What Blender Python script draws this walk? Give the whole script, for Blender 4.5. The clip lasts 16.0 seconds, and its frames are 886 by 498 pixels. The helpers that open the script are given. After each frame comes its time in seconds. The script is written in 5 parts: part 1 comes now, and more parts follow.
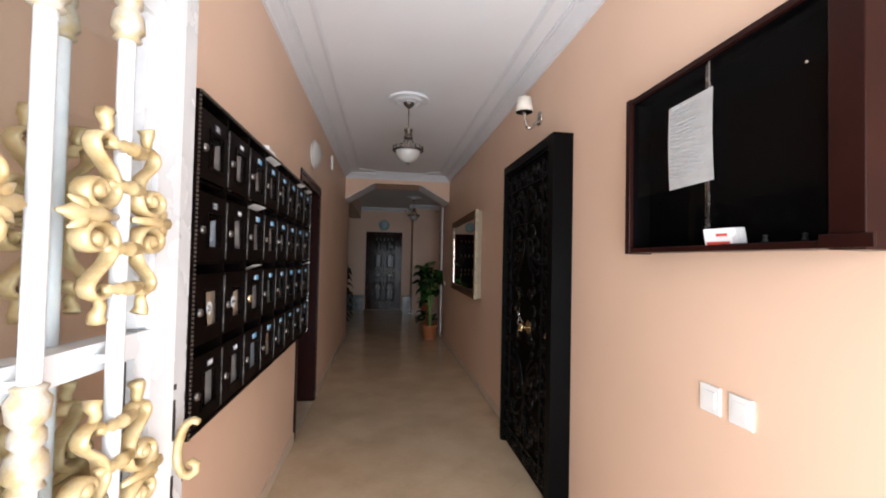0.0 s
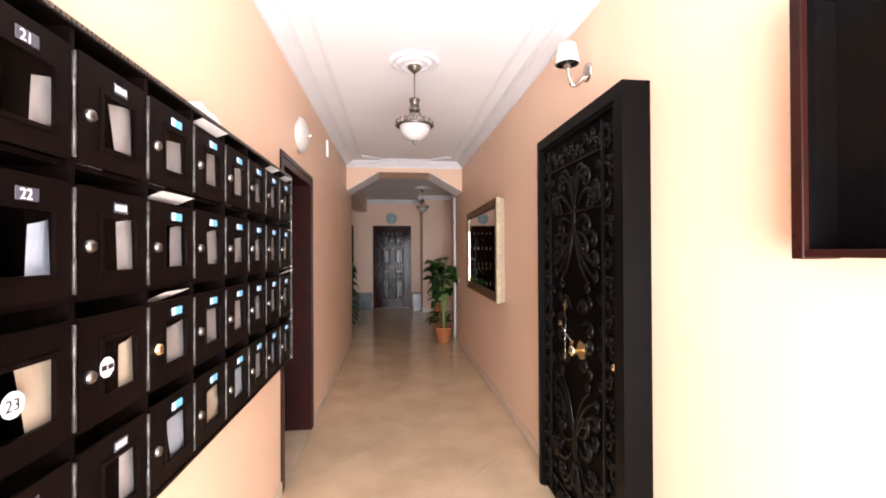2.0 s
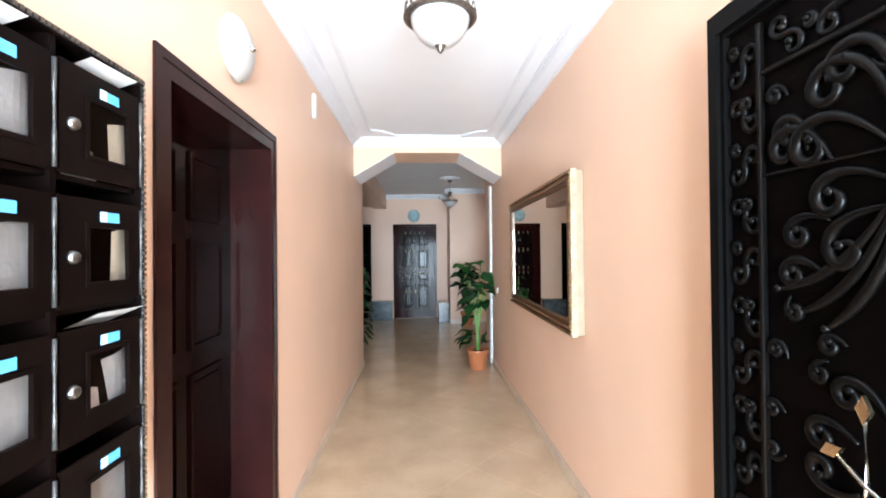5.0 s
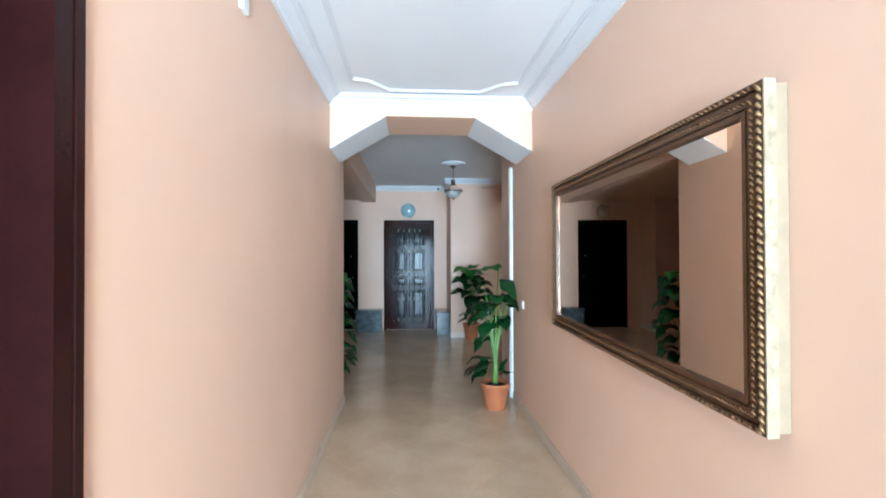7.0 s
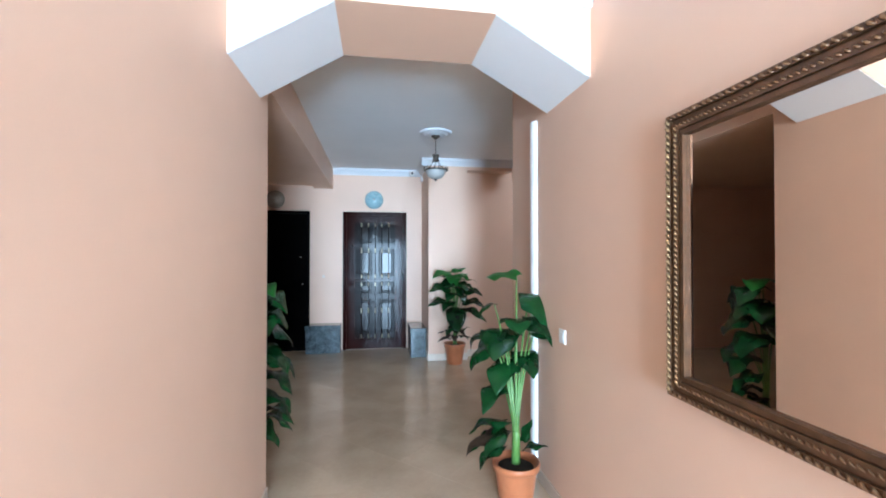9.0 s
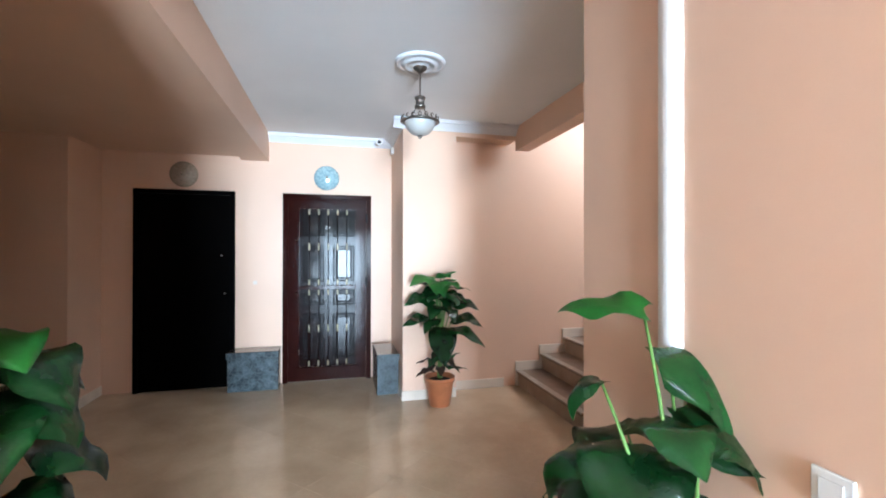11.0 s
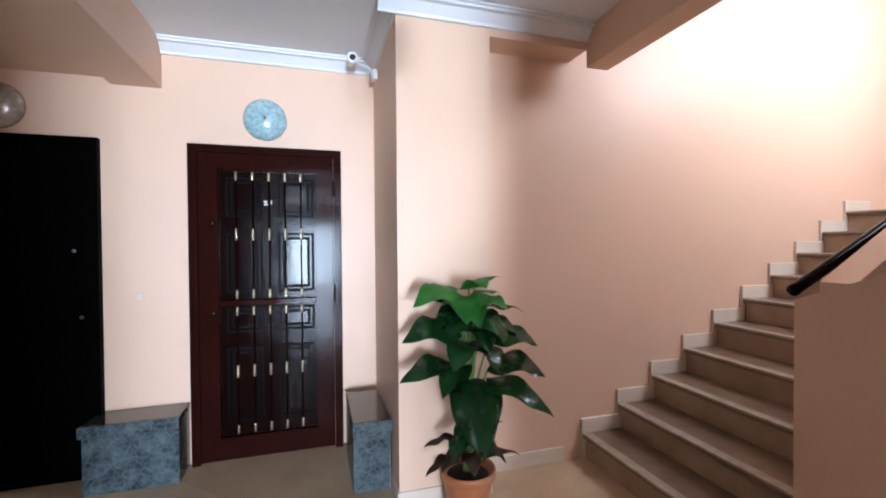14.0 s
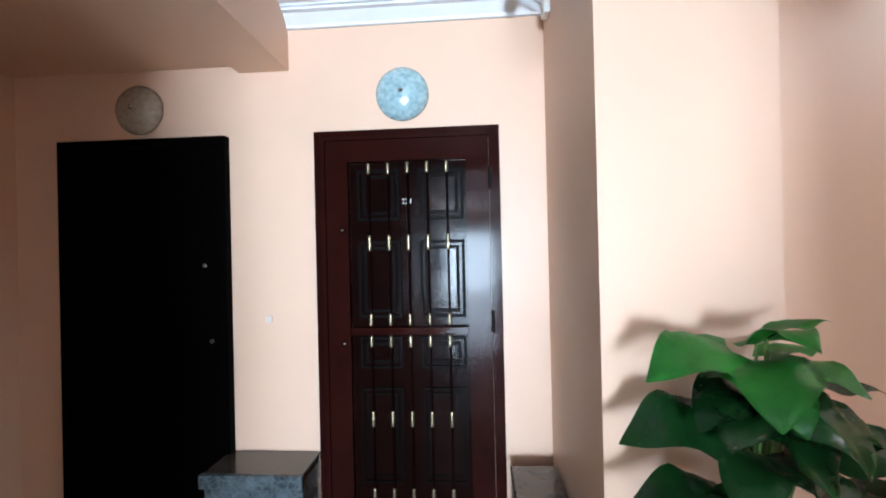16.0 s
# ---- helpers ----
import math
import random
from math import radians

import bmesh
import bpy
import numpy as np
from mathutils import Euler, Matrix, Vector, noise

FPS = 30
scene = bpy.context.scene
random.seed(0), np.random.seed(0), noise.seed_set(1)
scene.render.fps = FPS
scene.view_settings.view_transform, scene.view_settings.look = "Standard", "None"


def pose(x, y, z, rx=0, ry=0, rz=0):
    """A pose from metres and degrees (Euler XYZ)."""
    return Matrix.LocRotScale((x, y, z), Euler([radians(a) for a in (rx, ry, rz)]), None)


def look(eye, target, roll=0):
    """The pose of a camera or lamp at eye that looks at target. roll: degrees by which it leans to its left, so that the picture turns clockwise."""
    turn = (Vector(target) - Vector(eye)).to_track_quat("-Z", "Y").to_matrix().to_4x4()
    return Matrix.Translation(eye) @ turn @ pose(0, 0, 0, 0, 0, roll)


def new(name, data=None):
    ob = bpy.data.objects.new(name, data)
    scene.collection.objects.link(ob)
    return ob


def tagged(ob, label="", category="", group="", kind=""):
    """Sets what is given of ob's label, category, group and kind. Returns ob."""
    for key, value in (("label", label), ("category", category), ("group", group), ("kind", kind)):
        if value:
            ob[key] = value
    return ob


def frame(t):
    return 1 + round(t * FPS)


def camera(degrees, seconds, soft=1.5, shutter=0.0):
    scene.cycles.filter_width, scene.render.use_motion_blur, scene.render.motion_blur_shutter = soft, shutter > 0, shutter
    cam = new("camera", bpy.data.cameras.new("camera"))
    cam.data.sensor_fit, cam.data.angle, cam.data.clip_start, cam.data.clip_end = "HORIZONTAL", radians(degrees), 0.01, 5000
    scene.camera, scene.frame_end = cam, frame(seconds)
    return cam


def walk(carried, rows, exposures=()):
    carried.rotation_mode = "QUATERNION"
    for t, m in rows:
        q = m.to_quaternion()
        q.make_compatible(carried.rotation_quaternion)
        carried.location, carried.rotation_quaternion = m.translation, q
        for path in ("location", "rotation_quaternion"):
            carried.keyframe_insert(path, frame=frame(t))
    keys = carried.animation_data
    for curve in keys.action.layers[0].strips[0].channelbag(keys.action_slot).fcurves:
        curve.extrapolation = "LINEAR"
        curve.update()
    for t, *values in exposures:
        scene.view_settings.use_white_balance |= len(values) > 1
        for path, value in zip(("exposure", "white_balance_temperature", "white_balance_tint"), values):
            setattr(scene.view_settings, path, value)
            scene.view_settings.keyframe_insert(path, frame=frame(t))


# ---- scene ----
cam = camera(91.8, 16.0, soft=1.9)
PATH = [
    (0, (0.134, -0.339, 1.397), (0.403, 1.642, 1.448), 1.2),
    (0.5, (0.109, -0.148, 1.413), (0.378, 1.833, 1.451), 0.6),
    (1, (0.108, 0.032, 1.435), (0.392, 2.011, 1.468), 0.5),
    (1.5, (0.132, 0.212, 1.45), (0.411, 2.192, 1.471), -0.3),
    (2, (0.165, 0.366, 1.458), (0.392, 2.353, 1.469), -0.3),
    (2.5, (0.171, 0.547, 1.458), (0.376, 2.537, 1.465), -0.4),
    (3, (0.174, 0.746, 1.464), (0.355, 2.738, 1.474), -0.3),
    (3.5, (0.206, 0.973, 1.461), (0.363, 2.967, 1.463), -0.5),
    (4, (0.248, 1.218, 1.469), (0.369, 3.214, 1.481), -0.5),
    (4.2, (0.253, 1.327, 1.47), (0.361, 3.324, 1.486), -0.6),
    (6.5, (0.155, 2.798, 1.481), (0.273, 4.795, 1.5), -0.2),
    (7, (0.145, 3.155, 1.482), (0.296, 5.149, 1.502), -0.2),
    (7.5, (0.139, 3.542, 1.482), (0.316, 5.534, 1.513), 0.0),
    (8, (0.122, 3.939, 1.476), (0.321, 5.929, 1.514), 0.1),
    (8.5, (0.117, 4.349, 1.469), (0.385, 6.331, 1.502), 0.0),
    (8.7, (0.12, 4.517, 1.469), (0.408, 6.496, 1.497), -0.0),
    (10.8, (0.2, 6.286, 1.489), (0.649, 8.234, 1.503), 0.1),
    (11, (0.206, 6.445, 1.489), (0.69, 8.385, 1.496), 0.1),
    (11.5, (0.221, 6.817, 1.486), (0.786, 8.735, 1.486), 0.0),
    (12, (0.244, 7.175, 1.481), (0.829, 9.088, 1.47), -0.1),
    (12.5, (0.272, 7.488, 1.479), (0.816, 9.412, 1.449), -0.1),
    (13, (0.318, 7.799, 1.478), (0.881, 9.718, 1.437), -0.0),
    (13.5, (0.37, 8.101, 1.471), (0.959, 10.011, 1.42), -0.2),
    (14, (0.414, 8.358, 1.467), (0.99, 10.273, 1.436), -0.4),
    (14.5, (0.436, 8.586, 1.469), (1.011, 10.502, 1.436), -0.4),
    (15, (0.447, 8.826, 1.475), (1.02, 10.742, 1.448), -0.7),
    (15.5, (0.453, 9.065, 1.48), (0.571, 11.061, 1.473), -1.2),
    (16, (0.458, 9.297, 1.484), (0.319, 11.292, 1.49), -1.3),
]
EXPOSURES = [
    (0.0, -1.23, 6620, 14.0), (0.5, -0.93, 6697, 14.3), (1.0, -0.51, 6773, 16.6), (1.5, 0.12, 6925, 20.9), (2.0, 0.47, 7025, 21.2), (2.5, 0.72, 7150, 17.5),
    (3.5, 1.15, 7287, 13.8), (4.2, 1.43, 6600, 11.5), (6.3, 1.46, 5100, -5.4), (7.0, 1.54, 5000, -4.5), (8.7, 2.0, 4900, -1.7), (11.0, 2.68, 5310, 1.5),
    (11.5, 2.8, 5475, 4.4), (12.5, 3.04, 5605, 10.2), (13.0, 2.92, 5520, 11.0), (14.0, 2.44, 5433, 7.1), (15.0, 2.4, 5427, 5.6), (15.5, 2.48, 5453, 4.8),
    (16.0, 2.59, 5460, 4.0)]
walk(cam, [(t, look(eye, target, roll)) for t, eye, target, roll in PATH], EXPOSURES)

# ---- world and light ----
world = bpy.data.worlds.new("sky")
scene.world = world
world.use_nodes = True
wn = world.node_tree.nodes
sky = wn.new("ShaderNodeTexSky")
sky.sky_type = "NISHITA"
sky.sun_disc = False
sky.sun_elevation, sky.sun_rotation = radians(52), radians(20)
wn["Background"].inputs["Strength"].default_value = 0.12
world.node_tree.links.new(sky.outputs[0], wn["Background"].inputs[0])


def lamp(name, kind, m, energy, color, size=(1, 1), angle=0.01):
    data = bpy.data.lights.new(name, kind)
    data.energy, data.color = energy, color
    if kind == "AREA":
        data.shape, data.size, data.size_y = "RECTANGLE", size[0], size[1]
    else:
        data.angle = angle
    ob = new(name, data)
    ob.matrix_world = m
    return ob


lamp("sun", "SUN", look((3, 12, 14), (0, 0, 0)), 3.0, (1.0, 0.95, 0.88), angle=radians(0.6))
lamp("entrance_daylight", "AREA", look((0.33, -1.3, 1.05), (0.33, 5, 2.6)), 500, (0.84, 0.92, 1.0), (2.4, 2.1))
lamp("stair_window_daylight", "AREA", look((4.35, 9.06, 3.5), (3.75, 10.87, 2.4)), 18, (1.0, 0.98, 0.95), (1.25, 1.05))


# ---- materials ----
def material(name, color, rough=0.5, metal=0.0, var=0.06, scale=6.0, fine=90.0, bump=0.05, spec=0.5, second=None, coat=0.0, detail=5.0, random_tint=0.0, gloss_change=1.0):
    """Painted, metal or wooden surface: broad tone changes, fine grain, matching relief and gloss changes."""
    m = bpy.data.materials.new(name)
    m.use_nodes = True
    n, l = m.node_tree.nodes, m.node_tree.links
    b = n["Principled BSDF"]
    b.inputs["Roughness"].default_value, b.inputs["Metallic"].default_value = rough, metal
    b.inputs["Specular IOR Level"].default_value = spec
    b.inputs["Coat Weight"].default_value = coat
    geo = n.new("ShaderNodeNewGeometry")
    big, small = n.new("ShaderNodeTexNoise"), n.new("ShaderNodeTexNoise")
    big.inputs["Scale"].default_value, big.inputs["Detail"].default_value = scale, detail
    small.inputs["Scale"].default_value, small.inputs["Detail"].default_value = fine, 3
    for t in (big, small):
        l.new(geo.outputs["Position"], t.inputs["Vector"])
    mix = n.new("ShaderNodeMix")
    mix.data_type = "RGBA"
    c2 = second or tuple(max(0.0, c * (1 - 4 * var)) for c in color)
    mix.inputs[6].default_value, mix.inputs[7].default_value = (*color, 1), (*c2, 1)
    ramp = n.new("ShaderNodeMapRange")
    ramp.inputs[1].default_value, ramp.inputs[2].default_value = 0.35, 0.75
    l.new(big.outputs["Fac"], ramp.inputs[0])
    l.new(ramp.outputs[0], mix.inputs[0])
    grain = n.new("ShaderNodeMix")
    grain.data_type, grain.blend_type = "RGBA", "MULTIPLY"
    grain.inputs[0].default_value = 1.0
    gr = n.new("ShaderNodeMapRange")
    gr.inputs[3].default_value, gr.inputs[4].default_value = 1 - 1.6 * var, 1 + 1.2 * var
    l.new(small.outputs["Fac"], gr.inputs[0])
    l.new(mix.outputs[2], grain.inputs[6])
    l.new(gr.outputs[0], grain.inputs[7])
    last = grain.outputs[2]
    if random_tint:
        info, hsv, mr = n.new("ShaderNodeObjectInfo"), n.new("ShaderNodeHueSaturation"), n.new("ShaderNodeMapRange")
        mr.inputs[3].default_value, mr.inputs[4].default_value = 1 - random_tint, 1 + random_tint
        l.new(info.outputs["Random"], mr.inputs[0])
        l.new(mr.outputs[0], hsv.inputs["Value"])
        l.new(last, hsv.inputs["Color"])
        last = hsv.outputs[0]
    l.new(last, b.inputs["Base Color"])
    rr = n.new("ShaderNodeMapRange")
    rr.inputs[3].default_value, rr.inputs[4].default_value = max(0.005, rough - 0.07 * gloss_change), min(1, rough + 0.09 * gloss_change)
    l.new(big.outputs["Fac"], rr.inputs[0])
    l.new(rr.outputs[0], b.inputs["Roughness"])
    if bump:
        bp = n.new("ShaderNodeBump")
        bp.inputs["Strength"].default_value, bp.inputs["Distance"].default_value = bump, 0.01
        l.new(small.outputs["Fac"], bp.inputs["Height"])
        l.new(bp.outputs[0], b.inputs["Normal"])
    return m


def glass_material(name, tint=(1, 1, 1), rough=0.0, clear=0.92, low=0.008, high=0.5, power=5.0):
    """Thin pane: mostly see-through, glossier at a slant."""
    m = bpy.data.materials.new(name)
    m.use_nodes = True
    n, l = m.node_tree.nodes, m.node_tree.links
    out = n["Material Output"]
    n.remove(n["Principled BSDF"])
    tr, gl, mx, lw, pw, mr = (n.new(k) for k in ("ShaderNodeBsdfTransparent", "ShaderNodeBsdfGlossy", "ShaderNodeMixShader", "ShaderNodeLayerWeight", "ShaderNodeMath", "ShaderNodeMapRange"))
    tr.inputs[0].default_value = (*[c * clear for c in tint], 1)
    gl.inputs["Roughness"].default_value = rough
    lw.inputs["Blend"].default_value = 0.5
    pw.operation = "POWER"
    pw.inputs[1].default_value = power
    mr.inputs[3].default_value, mr.inputs[4].default_value = low, high
    l.new(lw.outputs["Facing"], pw.inputs[0])
    l.new(pw.outputs[0], mr.inputs[0])
    l.new(mr.outputs[0], mx.inputs[0])
    l.new(tr.outputs[0], mx.inputs[1])
    l.new(gl.outputs[0], mx.inputs[2])
    l.new(mx.outputs[0], out.inputs[0])
    return m


WALL = material("peach_wall_paint", (0.75, 0.518, 0.374), 0.42, var=0.012, scale=1.7, fine=190, bump=0.02, spec=0.35)
CEIL = material("white_ceiling_paint", (0.82, 0.835, 0.85), 0.6, var=0.01, scale=2, fine=140, bump=0.04)
PLASTER = material("white_moulding_plaster", (0.75, 0.76, 0.78), 0.5, var=0.012, scale=5, fine=120, bump=0.03)
TILE = material("polished_beige_marble_tile", (0.60, 0.458, 0.307), 0.15, var=0.045, scale=2.6, fine=34, bump=0.0, second=(0.48, 0.355, 0.228), detail=9, random_tint=0.025)
GROUT = material("floor_joint_mortar", (0.56, 0.44, 0.31), 0.5, var=0.06)
SKIRT = material("beige_skirting_tile", (0.66, 0.52, 0.40), 0.3, var=0.04, scale=5, random_tint=0.05)
SKIRT_W = material("pale_skirting_tile", (0.74, 0.64, 0.53), 0.3, var=0.03, scale=5, random_tint=0.04)
STEP = material("brown_stone_step", (0.43, 0.31, 0.215), 0.33, var=0.08, scale=6, fine=120, second=(0.32, 0.22, 0.145), bump=0.05)
STEP_TOP = material("dark_brown_stone_tread", (0.21, 0.14, 0.095), 0.33, var=0.08, scale=7, fine=110, bump=0.05)
NOSE = material("grey_tread_nosing", (0.42, 0.35, 0.29), 0.38, var=0.08, scale=20, fine=160, bump=0.08)
BLACK = material("black_lacquer", (0.010, 0.009, 0.009), 0.3, var=0.1, scale=9, fine=120, bump=0.03, spec=0.45)
BLACKDOOR = material("black_painted_steel", (0.0016, 0.0014, 0.0014), 0.45, var=0.1, scale=8, fine=140, bump=0.0, spec=0.01)
IRON = material("black_iron_scroll", (0.0020, 0.0017, 0.0016), 0.33, var=0.12, scale=30, fine=200, bump=0.03, spec=0.14)
DOORSTEEL = material("black_enamelled_steel", (0.0016, 0.0011, 0.001), 0.4, var=0.12, scale=5, fine=140, bump=0.0, spec=0.02)
BLACKFRAME = material("dark_grey_steel_frame", (0.0024, 0.0022, 0.0021), 0.42, var=0.08, scale=7, fine=150, bump=0.02, spec=0.06)
MATTEBLACK = material("matt_black_paint", (0.0010, 0.0007, 0.0006), 0.6, var=0.1, scale=6, fine=100, bump=0.03, spec=0.015)
MAILBOX = material("dark_brown_lacquered_board", (0.0040, 0.0021, 0.0018), 0.36, var=0.1, scale=8, fine=140, bump=0.0, random_tint=0.2, spec=0.05)
MAHOGANY = material("dark_red_mahogany", (0.022, 0.0050, 0.0037), 0.09, gloss_change=0.5, var=0.1, scale=5, fine=60, second=(0.014, 0.0032, 0.0024), bump=0.012, spec=0.055)
MAHOGANY_DK = material("deep_brown_door_wood", (0.008, 0.0024, 0.002), 0.10, var=0.1, scale=5, fine=60, bump=0.02, spec=0.05)
PANELWOOD = material("varnished_door_panel", (0.008, 0.0026, 0.0022), 0.08, gloss_change=0.5, var=0.1, scale=6, fine=30, bump=0.012, spec=0.085)
MOULDWOOD = material("dark_moulding_wood", (0.0022, 0.0012, 0.001), 0.45, var=0.1, scale=6, fine=60, bump=0.01, spec=0.03)
JAMBWOOD = material("dark_varnished_jamb", (0.025, 0.0072, 0.0064), 0.22, var=0.1, scale=5, fine=60, bump=0.02, spec=0.2)
BOARDWOOD = material("reddish_brown_frame_wood", (0.022, 0.006, 0.0045), 0.3, var=0.1, scale=6, fine=70, bump=0.03, spec=0.12)
BLACKGLASSBACK = material("black_felt_backing", (0.0025, 0.002, 0.002), 0.7, var=0.1, scale=3.7, fine=310, bump=0.0, spec=0.04)
PANE = glass_material("clear_pane")
PANE_BRONZE = glass_material("bluish_pane", (0.90, 0.96, 0.97), 0.0, 0.92, 0.04, 0.6, 3.0)
PANE_DK = glass_material("smoky_pane", (0.85, 0.85, 0.86))
MIRROR = material("mirror_silvering", (0.84, 0.74, 0.65), 0.0, 1.0, var=0.0, bump=0.0, gloss_change=0.0)
GILT_LIT = material("lit_gilt_bronze", (0.40, 0.27, 0.13), 0.38, 0.55, var=0.14, scale=40, fine=220, bump=0.2, second=(0.20, 0.11, 0.05))
BROWNGILT = material("brown_bronze_gilding", (0.22, 0.115, 0.048), 0.4, 0.3, var=0.14, scale=40, fine=220, bump=0.1, second=(0.12, 0.058, 0.024))
PALEGILT_LIT = material("lit_pale_gilt", (0.42, 0.34, 0.22), 0.45, 0.1, var=0.12, scale=30, fine=180, bump=0.15)
FRAMEBROWN = material("brown_gilded_wood", (0.125, 0.060, 0.025), 0.36, 0.15, var=0.12, scale=25, fine=180, bump=0.12)
GOLD = material("gold_painted_casting", (0.60, 0.47, 0.26), 0.4, 0.25, var=0.08, scale=30, fine=160, bump=0.08, second=(0.40, 0.27, 0.11))
WORNGOLD = material("worn_gold_and_white_paint", (0.44, 0.33, 0.17), 0.45, 0.15, var=0.1, scale=45, fine=200, bump=0.12, second=(0.5, 0.49, 0.46))
BRASS = material("polished_brass", (0.80, 0.65, 0.40), 0.24, 1.0, var=0.05, scale=40, bump=0.02)
COLLARBRASS = material("dull_brass_collar", (0.46, 0.39, 0.25), 0.36, 0.9, var=0.08, scale=40, bump=0.02)
LOCKMETAL = material("dull_nickel", (0.26, 0.25, 0.24), 0.38, 1.0, var=0.1, scale=60, bump=0.02)
HINGE = material("tarnished_hinge_steel", (0.10, 0.095, 0.09), 0.45, 0.6, var=0.2, scale=70, fine=160, bump=0.05)
CHROME = material("dull_chrome", (0.62, 0.60, 0.57), 0.25, 1.0, var=0.06, scale=40, bump=0.02)
PEWTER = material("aged_pewter", (0.20, 0.17, 0.145), 0.33, 0.85, var=0.14, scale=60, fine=240, bump=0.15)
FROST = material("frosted_white_glass", (0.47, 0.46, 0.435), 0.3, var=0.02, scale=14, bump=0.02)
SHADE = material("cream_lamp_fabric", (0.80, 0.74, 0.64), 0.7, var=0.03, scale=20, fine=300, bump=0.1)
BLUEGLASS = material("speckled_pale_blue_glass", (0.42, 0.57, 0.60), 0.12, var=0.07, scale=34, fine=110, second=(0.20, 0.33, 0.36), bump=0.0, coat=0.5)
TANGLASS = material("speckled_tan_glass", (0.42, 0.36, 0.28), 0.15, var=0.09, scale=34, fine=110, bump=0.0, coat=0.4)
IVORY = material("ivory_plastic", (0.72, 0.60, 0.52), 0.4, var=0.02, scale=12, bump=0.01)
WHITEPLASTIC = material("white_plastic", (0.80, 0.79, 0.76), 0.35, var=0.015, scale=12, bump=0.01)
WHITEMETAL = material("glossy_white_gate_paint", (0.72, 0.74, 0.75), 0.25, var=0.02, scale=7, fine=130, bump=0.03)
CHIP = material("chipped_bare_steel", (0.05, 0.045, 0.04), 0.5, 0.4, var=0.1, scale=40)
PAPER = material("white_paper", (0.80, 0.79, 0.77), 0.75, var=0.02, scale=20, bump=0.03)
MAILPAPER = material("greyish_envelope_paper", (0.50, 0.475, 0.455), 0.75, var=0.05, scale=25, fine=110, bump=0.05)
PAPERCREAM = material("cream_paper", (0.66, 0.56, 0.42), 0.75, var=0.03, scale=20, bump=0.03)
PAPERBLUE = material("bluish_paper", (0.52, 0.60, 0.68), 0.75, var=0.03, scale=20, bump=0.03)
PAPERGREY = material("pale_grey_print", (0.58, 0.58, 0.59), 0.75, var=0.05, scale=30, bump=0.0)
BLUELABEL = material("blue_adhesive_label", (0.10, 0.42, 0.74), 0.45, var=0.06, scale=60, second=(0.16, 0.46, 0.74), bump=0.0)
DARKLABEL = material("dark_embossed_label", (0.055, 0.06, 0.08), 0.4, var=0.06, scale=60, bump=0.0)
WHITELABEL = material("white_adhesive_label", (0.72, 0.73, 0.75), 0.5, var=0.05, scale=50, bump=0.0)
REDPRINT = material("red_print", (0.6, 0.06, 0.04), 0.6, var=0.05, scale=40, bump=0.0)
def marble_material(name, dark, mid, vein):
    """Polished stone: cloudy ground, crooked net of pale veins at two sizes."""
    m = bpy.data.materials.new(name)
    m.use_nodes = True
    n, l = m.node_tree.nodes, m.node_tree.links
    b = n["Principled BSDF"]
    b.inputs["Roughness"].default_value = 0.2
    geo, warp, cloud = n.new("ShaderNodeNewGeometry"), n.new("ShaderNodeTexNoise"), n.new("ShaderNodeTexNoise")
    warp.inputs["Scale"].default_value, warp.inputs["Detail"].default_value = 16, 6
    cloud.inputs["Scale"].default_value, cloud.inputs["Detail"].default_value = 9, 9
    add = n.new("ShaderNodeVectorMath")
    add.operation = "MULTIPLY_ADD"
    add.inputs[1].default_value = (0.07, 0.07, 0.07)
    l.new(geo.outputs["Position"], warp.inputs["Vector"])
    l.new(geo.outputs["Position"], cloud.inputs["Vector"])
    l.new(warp.outputs["Color"], add.inputs[0])
    l.new(geo.outputs["Position"], add.inputs[2])
    ground = n.new("ShaderNodeMix")
    ground.data_type = "RGBA"
    ground.inputs[6].default_value, ground.inputs[7].default_value = (*dark, 1), (*mid, 1)
    gr = n.new("ShaderNodeMapRange")
    gr.inputs[1].default_value, gr.inputs[2].default_value = 0.36, 0.68
    l.new(cloud.outputs["Fac"], gr.inputs[0])
    l.new(gr.outputs[0], ground.inputs[0])
    last = ground.outputs[2]
    for scale, width, strength in ((9, 0.05, 0.14), (26, 0.2, 0.14)):
        cell, mr, mix = n.new("ShaderNodeTexVoronoi"), n.new("ShaderNodeMapRange"), n.new("ShaderNodeMix")
        cell.feature = "DISTANCE_TO_EDGE"
        cell.inputs["Scale"].default_value = scale
        l.new(add.outputs[0], cell.inputs["Vector"])
        mr.inputs[2].default_value, mr.inputs[3].default_value, mr.inputs[4].default_value = width, strength, 0.0
        l.new(cell.outputs["Distance"], mr.inputs[0])
        mix.data_type = "RGBA"
        mix.inputs[7].default_value = (*vein, 1)
        l.new(mr.outputs[0], mix.inputs[0])
        l.new(last, mix.inputs[6])
        last = mix.outputs[2]
    l.new(last, b.inputs["Base Color"])
    return m


